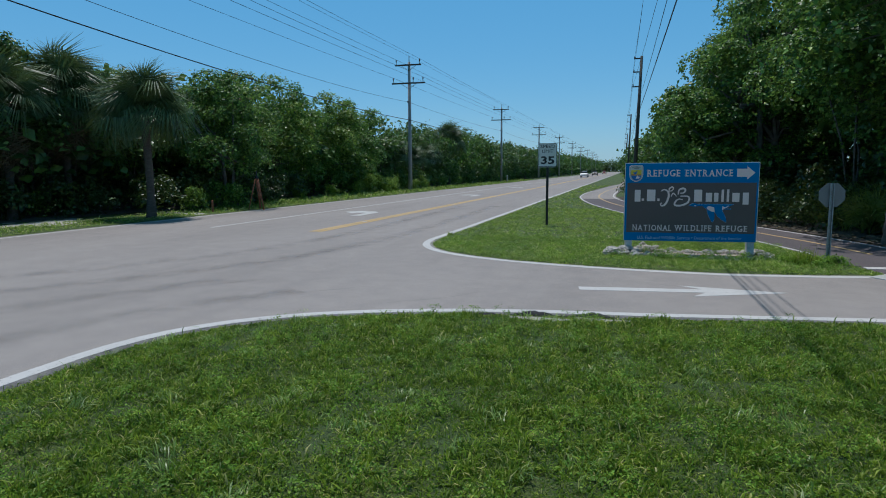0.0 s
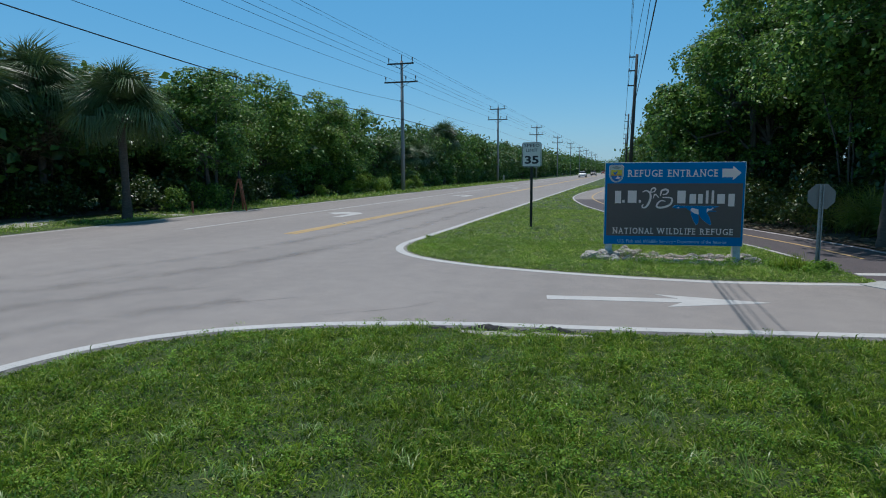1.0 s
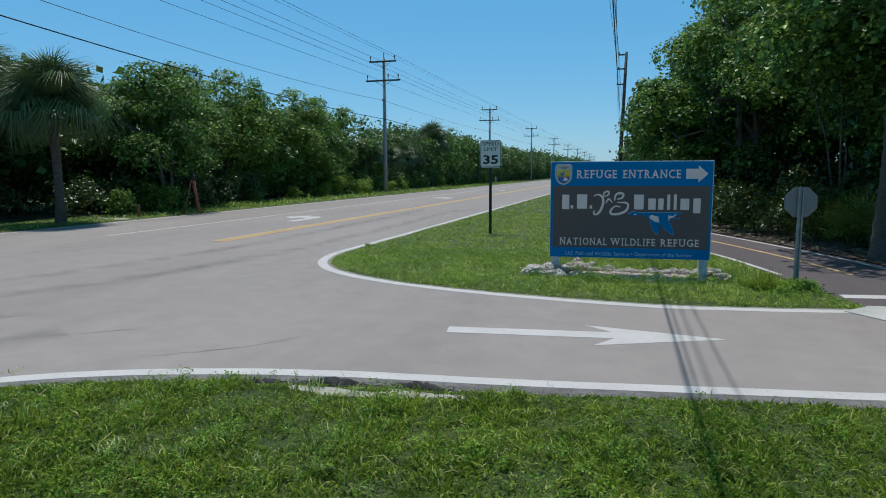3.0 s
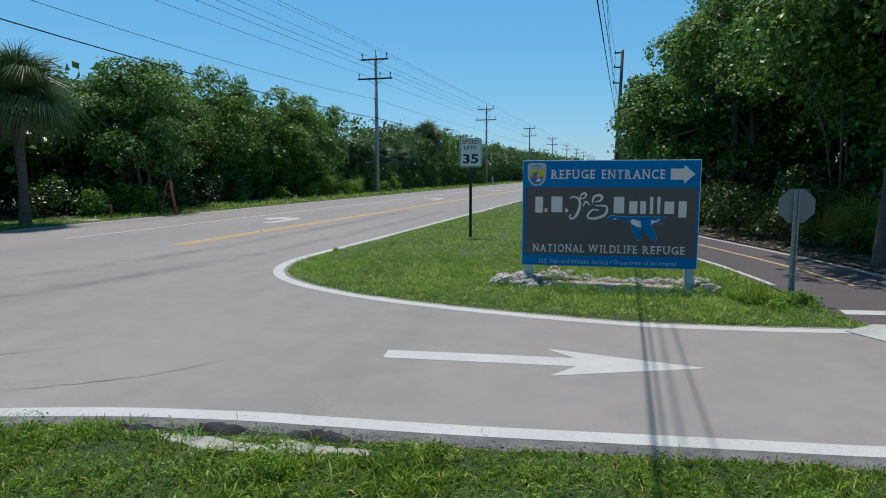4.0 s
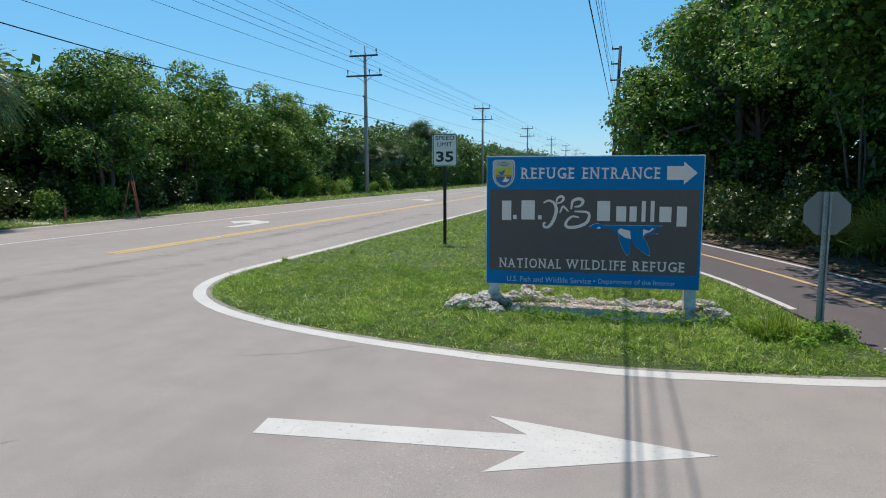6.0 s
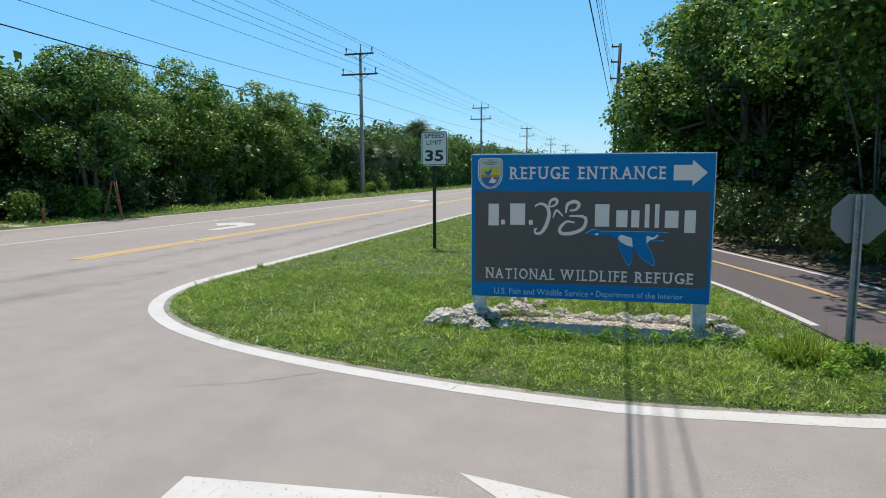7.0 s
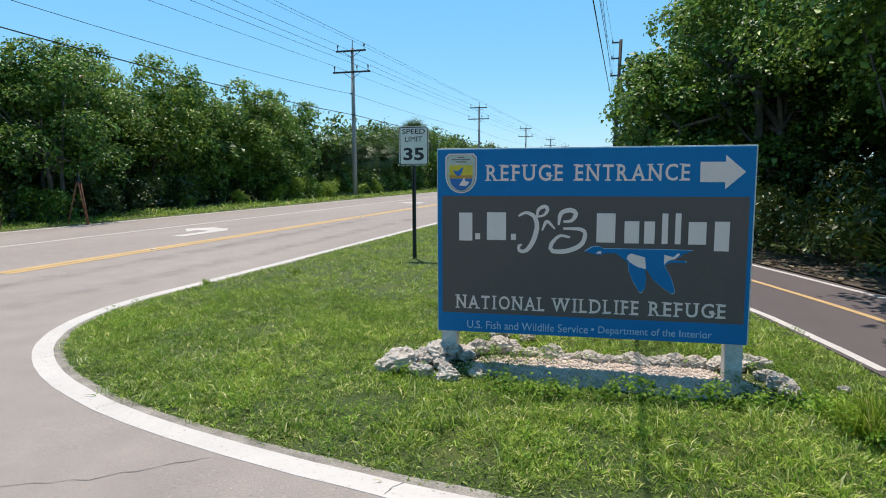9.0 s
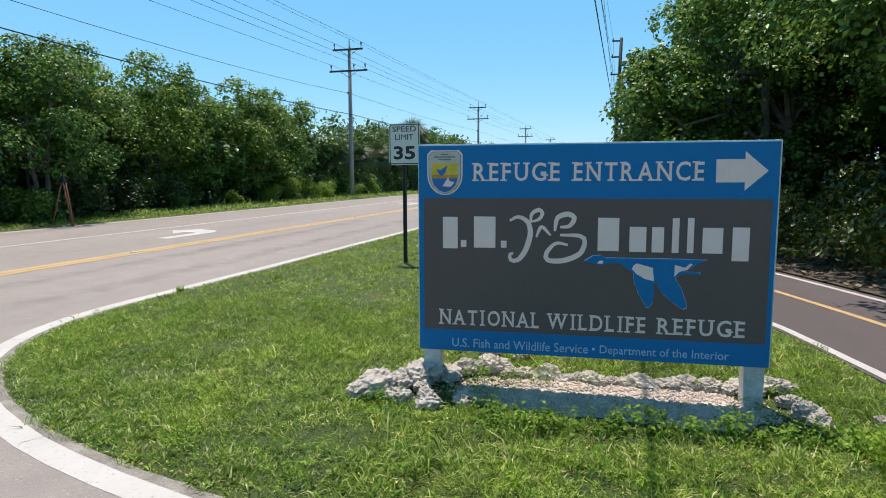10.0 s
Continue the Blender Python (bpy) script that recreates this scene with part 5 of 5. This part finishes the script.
pebble = np.stack([mid + ax * ps, mid + ay * ps * 0.8, mid - ax * ps * 0.9, mid - ay * ps * 0.8, mid + az * ps, mid - az * ps], 1).reshape(-1, 3)
o6 = np.arange(n)[:, None] * 6
pebbles = placed("shell_gravel", quick_mesh("shell_gravel", pebble, np.concatenate([o6 + np.array([f]) for f in ((0, 1, 4), (1, 2, 4), (2, 3, 4), (3, 0, 4), (1, 0, 5), (2, 1, 5), (3, 2, 5), (0, 3, 5))])), M_GRAVEL)
pebbles.matrix_basis = pose(-0.195, 14.40, 0, 0, 0, 3.0)
tagged(pebbles, "loose crushed shell gravel under the entrance sign", "gravel", kind="stuff")


def rock_mesh(seed):
    rng = np.random.RandomState(seed)
    bm = bmesh.new()
    bmesh.ops.create_icosphere(bm, subdivisions=4, radius=1.0)
    off = Vector(rng.uniform(-9, 9, 3))
    stretch = Vector((1.0, rng.uniform(0.65, 0.9), rng.uniform(0.55, 0.8)))
    for v in bm.verts:
        n1 = noise.noise(v.co * 0.9 + off)
        n2 = noise.noise(v.co * 2.6 + off)
        n3 = abs(noise.noise(v.co * 6.5 + off)) + 0.5 * abs(noise.noise(v.co * 13 + off))
        v.co *= 1.2 + 0.5 * n1 - 0.55 * abs(n2) - 0.32 * n3
        v.co = Vector((v.co.x * stretch.x, v.co.y * stretch.y, max(v.co.z * stretch.z, -0.35)))
    me = bpy.data.meshes.new("rock")
    bm.to_mesh(me)
    bm.free()
    me.materials.append(M_ROCK)
    return me


ROCKS = [rock_mesh(90 + i) for i in range(6)]
rr = np.random.RandomState(17)
rock_spots = [(-0.43, 13.97, 0.175), (-0.27, 14.10, 0.12), (-0.20, 13.86, 0.115), (0.05, 13.80, 0.115), (-0.16, 14.34, 0.19), (-0.30, 14.24, 0.12), (0.0, 14.46, 0.12), (0.12, 14.62, 0.12), (-0.10, 14.14, 0.09)]
rock_spots += [(0.24 + 0.135 * i + rr.uniform(-0.04, 0.04), 14.72 + 0.010 * i + rr.uniform(-0.05, 0.04), rr.choice([0.07, 0.085, 0.1, 0.12, 0.135])) for i in range(18)]
rock_spots += [(2.68, 14.42, 0.10), (2.62, 14.62, 0.08), (2.72, 14.30, 0.07), (2.76, 14.16, 0.06), (0.30, 13.92, 0.11), (3.14, 14.42, 0.05), (0.22, 15.25, 0.12), (0.50, 15.25, 0.10)]
for i, (x, y, r) in enumerate(rock_spots):
    ob = new("rock", ROCKS[i % 6])
    ob.matrix_basis = pose(x, y, float(turf_height(np.array([x]), np.array([y]), np.array([1.0]))[0]) + 0.012 + 0.3 * r, 0, 0, rr.uniform(0, 360)) @ Matrix.Diagonal((r * rr.uniform(0.95, 1.3), r, r * rr.uniform(0.85, 1.15), 1))
    tagged(ob, "pitted grey and white limestone rock edging the sign bed", "rock", "rocks round the sign bed")


# ---- weeds and tufts
def weeds(name, spots, leaves, size, material, label, seed):
    rng = np.random.RandomState(seed)
    spots = [q for q in spots if off_paving(np.array([q[0]]), np.array([q[1]]))[0] > q[2]]
    xs, ys = np.array([q[0] for q in spots]), np.array([q[1] for q in spots])
    c = np.column_stack([xs, ys, turf_height(xs, ys, np.full(len(xs), 0.5)) + 0.025 + np.array([q[3] for q in spots]) * 0.5])
    v, f = leaf_cloud(rng, c, np.array([r for x, y, r, h in spots]), leaves, size, False, up=0.7, floor=-0.08, squash=0.6)
    return tagged(placed(name, quick_mesh(name, v, f), material), label, "weeds", kind="stuff")


M_WEED = leaf_matter("weed_leaf", [(0.0, (0.09, 0.19, 0.025)), (0.6, (0.17, 0.32, 0.04)), (1.0, (0.3, 0.43, 0.07))], 0.5, 0.35, gloss=0.18)
wr = np.random.RandomState(5)
weeds("weeds", [(0.5 + 0.11 * i + wr.uniform(-0.05, 0.05), 13.68 + 0.014 * i + wr.uniform(-0.13, 0.06), wr.uniform(0.05, 0.11), wr.uniform(0.0, 0.13)) for i in range(25)], 2000, 0.036, M_WEED, "leafy green weeds along the sign bed", 6)
weeds("weeds", [(3.3 + wr.uniform(-0.4, 0.6), 13.4 + wr.uniform(-0.5, 0.5), wr.uniform(0.07, 0.13), wr.uniform(0.02, 0.08)) for i in range(22)], 2400, 0.036, M_WEED, "leafy green weeds round the sign post", 8)
weeds("weeds", [(wr.uniform(-4.6, 3.6), wr.uniform(12.4, 17.0), wr.uniform(0.08, 0.22), 0.0) for i in range(340)], 30000, 0.019, M_WEED, "clover-like weeds in the turf", 9)
weeds("weeds", [(wr.uniform(-4.8, 4.2), wr.uniform(2.4, 7.9), wr.uniform(0.08, 0.24), 0.0) for i in range(420)], 42000, 0.019, M_WEED, "clover-like weeds in the near turf", 10)


def tuft(x, y, count, length, spread, label, seed):
    """A tussock of long arching blades."""
    rng = np.random.RandomState(seed)
    n = count
    az, out = rng.uniform(0, 6.283, n), rng.uniform(0.15, 1.0, n)
    L = length * rng.uniform(0.6, 1.1, n)
    foot = np.stack([x + rng.normal(0, spread * 0.3, n), y + rng.normal(0, spread * 0.3, n), np.full(n, 0.0)], 1)
    d = np.stack([np.cos(az), np.sin(az), np.zeros(n)], 1)
    side = np.stack([-np.sin(az), np.cos(az), np.zeros(n)], 1) * 0.006
    rows = []
    for t in (0.0, 0.4, 0.75, 1.0):
        p = foot + d * (L * out * t * 0.9)[:, None] + np.array([0, 0, 1.0]) * (L * (t - 0.62 * out * t * t))[:, None]
        rows += [p - side * (1.05 - t), p + side * (1.05 - t)]
    v = np.stack(rows, 1).reshape(-1, 3)
    base = np.arange(n)[:, None] * 8
    f = np.concatenate([base + np.array([[i, i + 1, i + 3, i + 2]]) for i in (0, 2, 4)])
    return tagged(placed("grass_tuft", quick_mesh("grass_tuft", v, f), M_BLADE), label, "grass tuft", kind="stuff")


tuft(3.09, 13.42, 520, 0.40, 0.34, "tall arching tuft of grass beside the signs", 31)
tuft(-4.0, 18.6, 90, 0.16, 0.12, "small tuft of grass at the road edge", 32)
tuft(-4.9, 17.3, 60, 0.14, 0.10, "small tuft of grass at the road edge", 33)
tuft(-2.0, 7.62, 260, 0.13, 0.30, "small tuft of grass at the road edge", 34)
tuft(0.3, 7.95, 90, 0.12, 0.14, "small tuft of grass at the road edge", 35)


def tussocks(name, spots, each, length, width, material, label, seed):
    """Clumps of long blades that lean out of one crown, all in one sheet of turf."""
    rng = np.random.RandomState(seed)
    cx, cy = np.repeat([q[0] for q in spots], each), np.repeat([q[1] for q in spots], each)
    n = len(cx)
    way = np.repeat(rng.uniform(0, 6.283, len(spots)), each) + rng.normal(0, 0.9, n)
    x, y = cx + rng.normal(0, 0.05, n), cy + rng.normal(0, 0.05, n)
    L = length * rng.uniform(0.5, 1.15, n) * np.repeat(rng.uniform(0.6, 1.2, len(spots)), each)
    out = rng.uniform(0.35, 1.0, n)
    foot = np.column_stack([x, y, turf_height(x, y, off_paving(x, y))])
    d = np.column_stack([np.cos(way), np.sin(way), np.zeros(n)])
    side = np.column_stack([-np.sin(way), np.cos(way), np.zeros(n)]) * width
    mid = foot + d * (L * out * 0.45)[:, None] + np.array([0, 0, 1.0]) * (L * (0.55 - 0.2 * out))[:, None]
    tip = foot + d * (L * out)[:, None] + np.array([0, 0, 1.0]) * (L * (1.0 - 0.72 * out))[:, None]
    v = np.stack([foot - side * 0.6, foot + side * 0.6, mid + side, mid - side, tip], 1).reshape(-1, 3)
    k = np.arange(n)[:, None] * 5
    faces = np.concatenate([k + np.array([f]) for f in ((0, 1, 2), (0, 2, 3), (3, 2, 4))])
    return tagged(placed(name, quick_mesh(name, v, faces), material), label, "grass", kind="stuff")


M_BLADE_LONG = leaf_matter("long_grass_blade", [(0.0, (0.10, 0.19, 0.035)), (0.5, (0.19, 0.32, 0.07)), (0.85, (0.33, 0.45, 0.15)), (1.0, (0.55, 0.58, 0.34))], 0.38, 0.4, gloss=0.5, vary=0.5, grain=5.0)
tr = np.random.RandomState(91)
tussocks("grass", [(tr.uniform(-5.0, 4.2), tr.uniform(2.4, 7.7)) for i in range(230)], 26, 0.13, 0.0042, M_BLADE_LONG, "longer pale tussocks in the near lawn", 92)
tussocks("grass", [(tr.uniform(-4.4, 3.4), tr.uniform(12.5, 17.5)) for i in range(150)], 22, 0.10, 0.0036, M_BLADE_LONG, "longer pale tussocks round the sign", 93)

# ---- speed limit sign
speed = tagged(empty("speed_limit_sign", (-2.63, 20.86, 0)), "white speed limit sign on a dark channel post in the grass", "road sign")
bm = bmesh.new()
box(bm, (-0.305, -0.003, 1.893), (0.305, 0.0, 2.655))
bmesh.ops.bevel(bm, geom=[e for e in bm.edges if abs((e.verts[0].co - e.verts[1].co).y) > 0.002], offset=0.04, segments=5, affect="EDGES")
part("plate", bm, M_PLATE, speed, "white reflective plate")


def frame_ring(half_w, low, high, width, corner, y0, y1):
    def loop(inset):
        r, pts = corner - inset * 0.8, []
        for cx, cz, a0 in ((half_w - corner, high - corner, 0), (-half_w + corner, high - corner, 90), (-half_w + corner, low + corner, 180), (half_w - corner, low + corner, 270)):
            for i in range(6):
                a = radians(a0 + 18 * i)
                pts.append((cx + (r if inset else corner) * math.cos(a), cz + (r if inset else corner) * math.sin(a)))
        if inset:
            pts = [(p * (half_w - inset) / max(abs(q) for q, _ in pts), z) for p, z in pts]
            mid, span = (high + low) / 2, max(abs(z - (high + low) / 2) for _, z in pts)
            pts = [(p, mid + (z - mid) * ((high - low) / 2 - inset) / span) for p, z in pts]
        return pts
    bm = bmesh.new()
    o, i = loop(0), loop(width)
    vo, vi = [bm.verts.new((p, y1, z)) for p, z in o], [bm.verts.new((p, y1, z)) for p, z in i]
    n = len(o)
    for k in range(n):
        bm.faces.new((vo[k], vo[(k + 1) % n], vi[(k + 1) % n], vi[k]))
    bmesh.ops.recalc_face_normals(bm, faces=bm.faces[:])
    if bm.faces[0].normal.y > 0:
        bmesh.ops.reverse_faces(bm, faces=bm.faces[:])
    return bm


part("border", frame_ring(0.292, 1.906, 2.642, 0.016, 0.035, 0, -0.0045), M_PLATE_BLACK, speed, "black border")
lettering("SPEED", -0.235, 0.235, 2.505, 2.605, M_PLATE_BLACK, speed, 0.0015, 0.009, False, "black capital letter", -0.003)
lettering("LIMIT", -0.180, 0.180, 2.355, 2.455, M_PLATE_BLACK, speed, 0.0015, 0.009, False, "black capital letter", -0.003)
lettering("35", -0.215, 0.215, 1.99, 2.24, M_PLATE_BLACK, speed, 0.0015, 0.03, False, "large black numeral", -0.003)


def channel_post(name, height, material, parent, label, lean=0.0):
    """A U-shaped steel post with flanges and a row of holes."""
    prof = [(-0.04, 0.0), (-0.022, 0.0), (-0.014, 0.026), (0.014, 0.026), (0.022, 0.0), (0.04, 0.0), (0.04, 0.005), (0.026, 0.005), (0.018, 0.031), (-0.018, 0.031), (-0.026, 0.005), (-0.04, 0.005)]
    bm = bmesh.new()
    low = [bm.verts.new((x, y, -0.3)) for x, y in prof]
    top = [bm.verts.new((x + lean * height, y, height)) for x, y in prof]
    n = len(prof)
    for i in range(n):
        bm.faces.new((low[i], low[(i + 1) % n], top[(i + 1) % n], top[i]))
    bmesh.ops.triangulate(bm, faces=[bm.faces.new(top)])
    bmesh.ops.recalc_face_normals(bm, faces=bm.faces[:])
    return part(name, bm, material, parent, label)


channel_post("post", 2.62, M_DARK_STEEL, speed, "dark green channel post")

# ---- stop sign of the path, seen from behind
stop = tagged(empty("stop_sign", (3.555, 13.70, 0), 4), "back of a small octagonal stop sign on a galvanised post", "road sign")
bm = bmesh.new()
octagon = [(0.01 + 0.243 * math.cos(radians(22.5 + 45 * i)), 1.30 + 0.243 * math.sin(radians(22.5 + 45 * i))) for i in range(8)]
part("plate", face_shape(octagon, 0.038, 0.035), M_PLATE_BACK, stop, "bare grey octagonal plate back")
channel = channel_post("post", 1.52, M_STEEL, stop, "galvanised channel post")
for i in range(30):
    bm = bmesh.new()
    bmesh.ops.create_circle(bm, cap_ends=True, radius=0.0045, segments=8, matrix=Matrix.Translation((0, 0.0252, 0.06 + 0.05 * i)) @ Matrix.Rotation(radians(90), 4, "X"))
    part("hole", bm, M_PLATE_BLACK, channel)
for z in (1.15, 1.45):
    part("bolt", tube(bmesh.new(), [(0, 0.014, z), (0, 0.036, z)], 0.008, 6), M_STEEL, stop)


# ---- pole lines
def left_pole(at):
    root = tagged(empty("utility_pole", at), "tall weathered grey utility pole with two crossarms", "utility pole", "poles along the far side of the road")
    part("pole", tube(bmesh.new(), [(0, 0, -0.3), (0, 0, 4), (0, 0, 11.35)], [0.19, 0.165, 0.12], 12), M_POLE, root, "weathered grey pole")
    part("top_pin", tube(bmesh.new(), [(0, 0, 11.3), (0, 0, 11.9)], [0.04, 0.035], 6), M_INSULATOR, root)
    for z, a, b, pins in ((11.1, -1.28, 1.16, (-1.15, 1.03)), (9.53, -1.58, 1.5, (-1.45, 0.42, 1.33))):
        arm = part("crossarm", box(bmesh.new(), (a, -0.2, z - 0.065), (b, -0.1, z + 0.065), 0.01), M_CROSSARM, root, "dark timber crossarm")
        for p in pins:
            part("insulator", tube(bmesh.new(), [(p, -0.15, z + 0.06), (p, -0.15, z + 0.25), (p, -0.15, z + 0.36), (p, -0.15, z + 0.50)], [0.03, 0.03, 0.065, 0.05], 8), M_INSULATOR, arm)
        for s in (-1, 1):
            part("brace", tube(bmesh.new(), [(s * 0.7, -0.13, z - 0.05), (0, -0.13, z - 0.5)], 0.02, 4), M_CROSSARM, root)
    part("bracket", box(bmesh.new(), (-0.16, -0.22, 7.85), (0.0, -0.1, 7.97), 0.01), M_INSULATOR, root)
    part("bracket", box(bmesh.new(), (0.0, -0.24, 6.24), (0.16, -0.1, 6.36), 0.01), M_INSULATOR, root)
    return root


POLE_Y = [54.74 + 43.2 * i for i in range(-1, 9)]
first_pole = left_pole((-19.03, POLE_Y[1], 0))
for y in POLE_Y[:1] + POLE_Y[2:]:
    copy_thing(first_pole, pose(-19.03, y, 0, 0, 0, 0))


def wire(points, radius, material, label, sides=5):
    return tagged(part("overhead_wire", tube(bmesh.new(), points, radius, sides), material), label, "wire", "overhead wires")


def span(a, b, sag, n=14):
    return [tuple(np.array(a) + (np.array(b) - np.array(a)) * t - np.array([0, 0, 4 * sag * t * (1 - t)])) for t in np.linspace(0, 1, n + 1)]


for dx, z, r, sag, mat, words in [(0.0, 11.9, 0.009, 0.1, M_WIRE, "thin bare wire"), (-1.15, 11.6, 0.011, 0.1, M_WIRE, "thin bare wire"), (1.03, 11.6, 0.011, 0.1, M_WIRE, "thin bare wire"),
                                  (-1.45, 10.03, 0.011, 0.1, M_WIRE, "thin bare wire"), (0.42, 10.03, 0.011, 0.1, M_WIRE, "thin bare wire"), (1.33, 10.03, 0.011, 0.1, M_WIRE, "thin bare wire"),
                                  (-0.15, 7.92, 0.012, 0.55, M_WIRE, "grey overhead wire"), (0.15, 6.3, 0.024, 0.45, M_CABLE, "thick black overhead cable")]:
    line = []
    for i, (y0, y1) in enumerate(zip(POLE_Y, POLE_Y[1:])):
        lift = 1.15 if (i == 0 and z < 7) else (0.5 if i == 0 and z < 9 else 0.0)
        line += span((-19.03 + dx, y0, z + lift), (-19.03 + dx, y1, z), sag if i == 0 else min(sag, 0.2), 14 if i < 3 else 6)[0 if i == 0 else 1:]
    wire(line, r, mat, words + " strung from pole to pole")


def right_pole(at, top=11.25):
    root = tagged(empty("utility_pole", at), "dark leaning timber utility pole with short side arms", "utility pole", "poles behind the path")
    lean = 0.029
    part("pole", tube(bmesh.new(), [(0, 0, -0.3), (lean * 5, 0, 5), (lean * top, 0, top)], [0.17, 0.145, 0.11], 10), M_DARK_POLE, root, "dark timber pole")
    for z in (11.05, 9.95, 8.75):
        arm = part("side_arm", box(bmesh.new(), (lean * z - 0.62, -0.06, z - 0.05), (lean * z + 0.1, 0.06, z + 0.05), 0.01), M_CROSSARM, root, "short dark side arm")
        part("insulator", tube(bmesh.new(), [(lean * z - 0.56, 0, z + 0.04), (lean * z - 0.56, 0, z + 0.2)], [0.05, 0.04], 8), M_INSULATOR, arm)
    return root


RIGHT = [(0.38, 57.17), (-0.2, 115.0), (-0.8, 175.0), (-1.2, 240.0)]
first_right = right_pole((0.38, 57.17, 0))
for x, y in RIGHT[1:]:
    copy_thing(first_right, pose(x, y, 0))
copy_thing(first_right, pose(0.6, -87.0, 0))
for (x57, z57), (x0, z0), r, mat, words in [((0.38, 6.0), (0.82, 5.10), 0.015, M_CABLE, "thick black cable"), ((0.48, 7.24), (0.74, 5.69), 0.009, M_CABLE, "black cable"),
                                            ((0.14, 11.2), (0.45, 7.95), 0.009, M_WIRE, "thin wire"), ((0.08, 10.1), (0.36, 7.4), 0.009, M_WIRE, "thin wire"), ((0.05, 8.9), (0.98, 6.7), 0.009, M_WIRE, "thin wire")]:
    line = []
    for y in np.linspace(-87, 57.17, 30):
        t = (y + 15) / 72.17
        line.append((x0 + (x57 - x0) * y / 57.17, y, z0 - 0.04 * (z57 - z0) + (z57 - z0) * 1.04 * t * t))
    for (xa, ya), (xb, yb) in zip(RIGHT, RIGHT[1:]):
        line += span((xa + x57 - 0.38, ya, z57), (xb + x57 - 0.38, yb, z57), 0.9, 8)[1:]
    wire(line, r, mat, words + " over the grass beside the path")

# ---- small things along the far verge
tripod = tagged(empty("survey_tripod", (-17.05, 26.75, 0), 45), "reddish wooden tripod standing on the verge", "tripod")
for a, r in ((-60, 0.42), (60, 0.42), (180, 0.42)):
    leg = bmesh.new()
    ca, sa = math.cos(radians(a)), math.sin(radians(a))
    for off in (-0.045, 0.045):
        tube(leg, [(ca * r - sa * off * 0.3, sa * r + ca * off * 0.3, 0.0), (ca * 0.05 - sa * off, sa * 0.05 + ca * off, 1.5)], 0.022, 6)
    tube(leg, [(ca * r * 0.6 - sa * 0.05, sa * r * 0.6 + ca * 0.05, 0.62), (ca * r * 0.6 + sa * 0.05, sa * r * 0.6 - ca * 0.05, 0.62)], 0.02, 5)
    part("leg", leg, M_RUST, tripod, "weathered red timber leg")
part("head", tube(bmesh.new(), [(0, 0, 1.46), (0, 0, 1.56), (0, 0, 1.60), (0, 0, 1.85)], [0.09, 0.09, 0.04, 0.03], 10), M_PLATE_BLACK, tripod, "dark metal head")
tagged(part("stake", box(bmesh.new(), (-17.75, 24.2, -0.1), (-17.68, 24.27, 0.55), 0.008), M_RUST), "short reddish timber stake on the verge", "stake")
tagged(part("marker_post", tube(bmesh.new(), [(-18.2, 98.5, -0.1), (-18.2, 98.5, 1.0), (-18.2, 98.5, 1.1)], [0.12, 0.12, 0.05], 8), M_POST), "pale marker post beside the distant pole", "marker post")


# ---- distant cars
def car(at, rz, paint, label):
    root = tagged(empty("car", at, rz), label, "car")

    def profile(pts, half, y_in=0.0):
        bm = bmesh.new()
        a = [bm.verts.new((-half, y, z)) for y, z in pts]
        b = [bm.verts.new((half, y, z)) for y, z in pts]
        n = len(pts)
        bm.faces.new(a)
        bm.faces.new(b[::-1])
        for i in range(n):
            bm.faces.new((a[i], b[i], b[(i + 1) % n], a[(i + 1) % n]))
        bmesh.ops.recalc_face_normals(bm, faces=bm.faces[:])
        bmesh.ops.bevel(bm, geom=bm.edges[:], offset=0.05, segments=2, affect="EDGES")
        return bm
    part("body", profile([(-2.2, 0.3), (2.2, 0.3), (2.25, 0.75), (1.9, 0.95), (-2.0, 1.0), (-2.25, 0.8)], 0.88), paint, root)
    part("cabin", profile([(1.0, 0.92), (0.45, 1.45), (-1.0, 1.5), (-1.75, 0.96)], 0.74), M_GLASS, root, "dark glazed cabin")
    part("roof", profile([(0.4, 1.42), (0.3, 1.54), (-0.95, 1.58), (-1.05, 1.47)], 0.70), paint, root)
    for sx in (-0.8, 0.8):
        for yy in (-1.35, 1.4):
            wheel = part("wheel", tube(bmesh.new(), [(sx - 0.1, yy, 0.32), (sx + 0.1, yy, 0.32)], 0.32, 14), M_TYRE, root)
            part("rim", tube(bmesh.new(), [(sx - 0.104, yy, 0.32), (sx + 0.104, yy, 0.32)], 0.19, 10), M_STEEL, wheel)
    for sx in (-0.62, 0.62):
        part("headlight", box(bmesh.new(), (sx - 0.16, -2.27, 0.66), (sx + 0.16, -2.15, 0.8), 0.03), M_PLATE, root)
    return root


car((-10.5, 163.0, 0), 0, M_CAR_WHITE, "white car far down the road")
car((-10.5, 216.0, 0), 0, M_CAR_DARK, "black car far down the road")
car((-10.4, 300.0, 0), 0, M_CAR_RED, "red car far down the road")
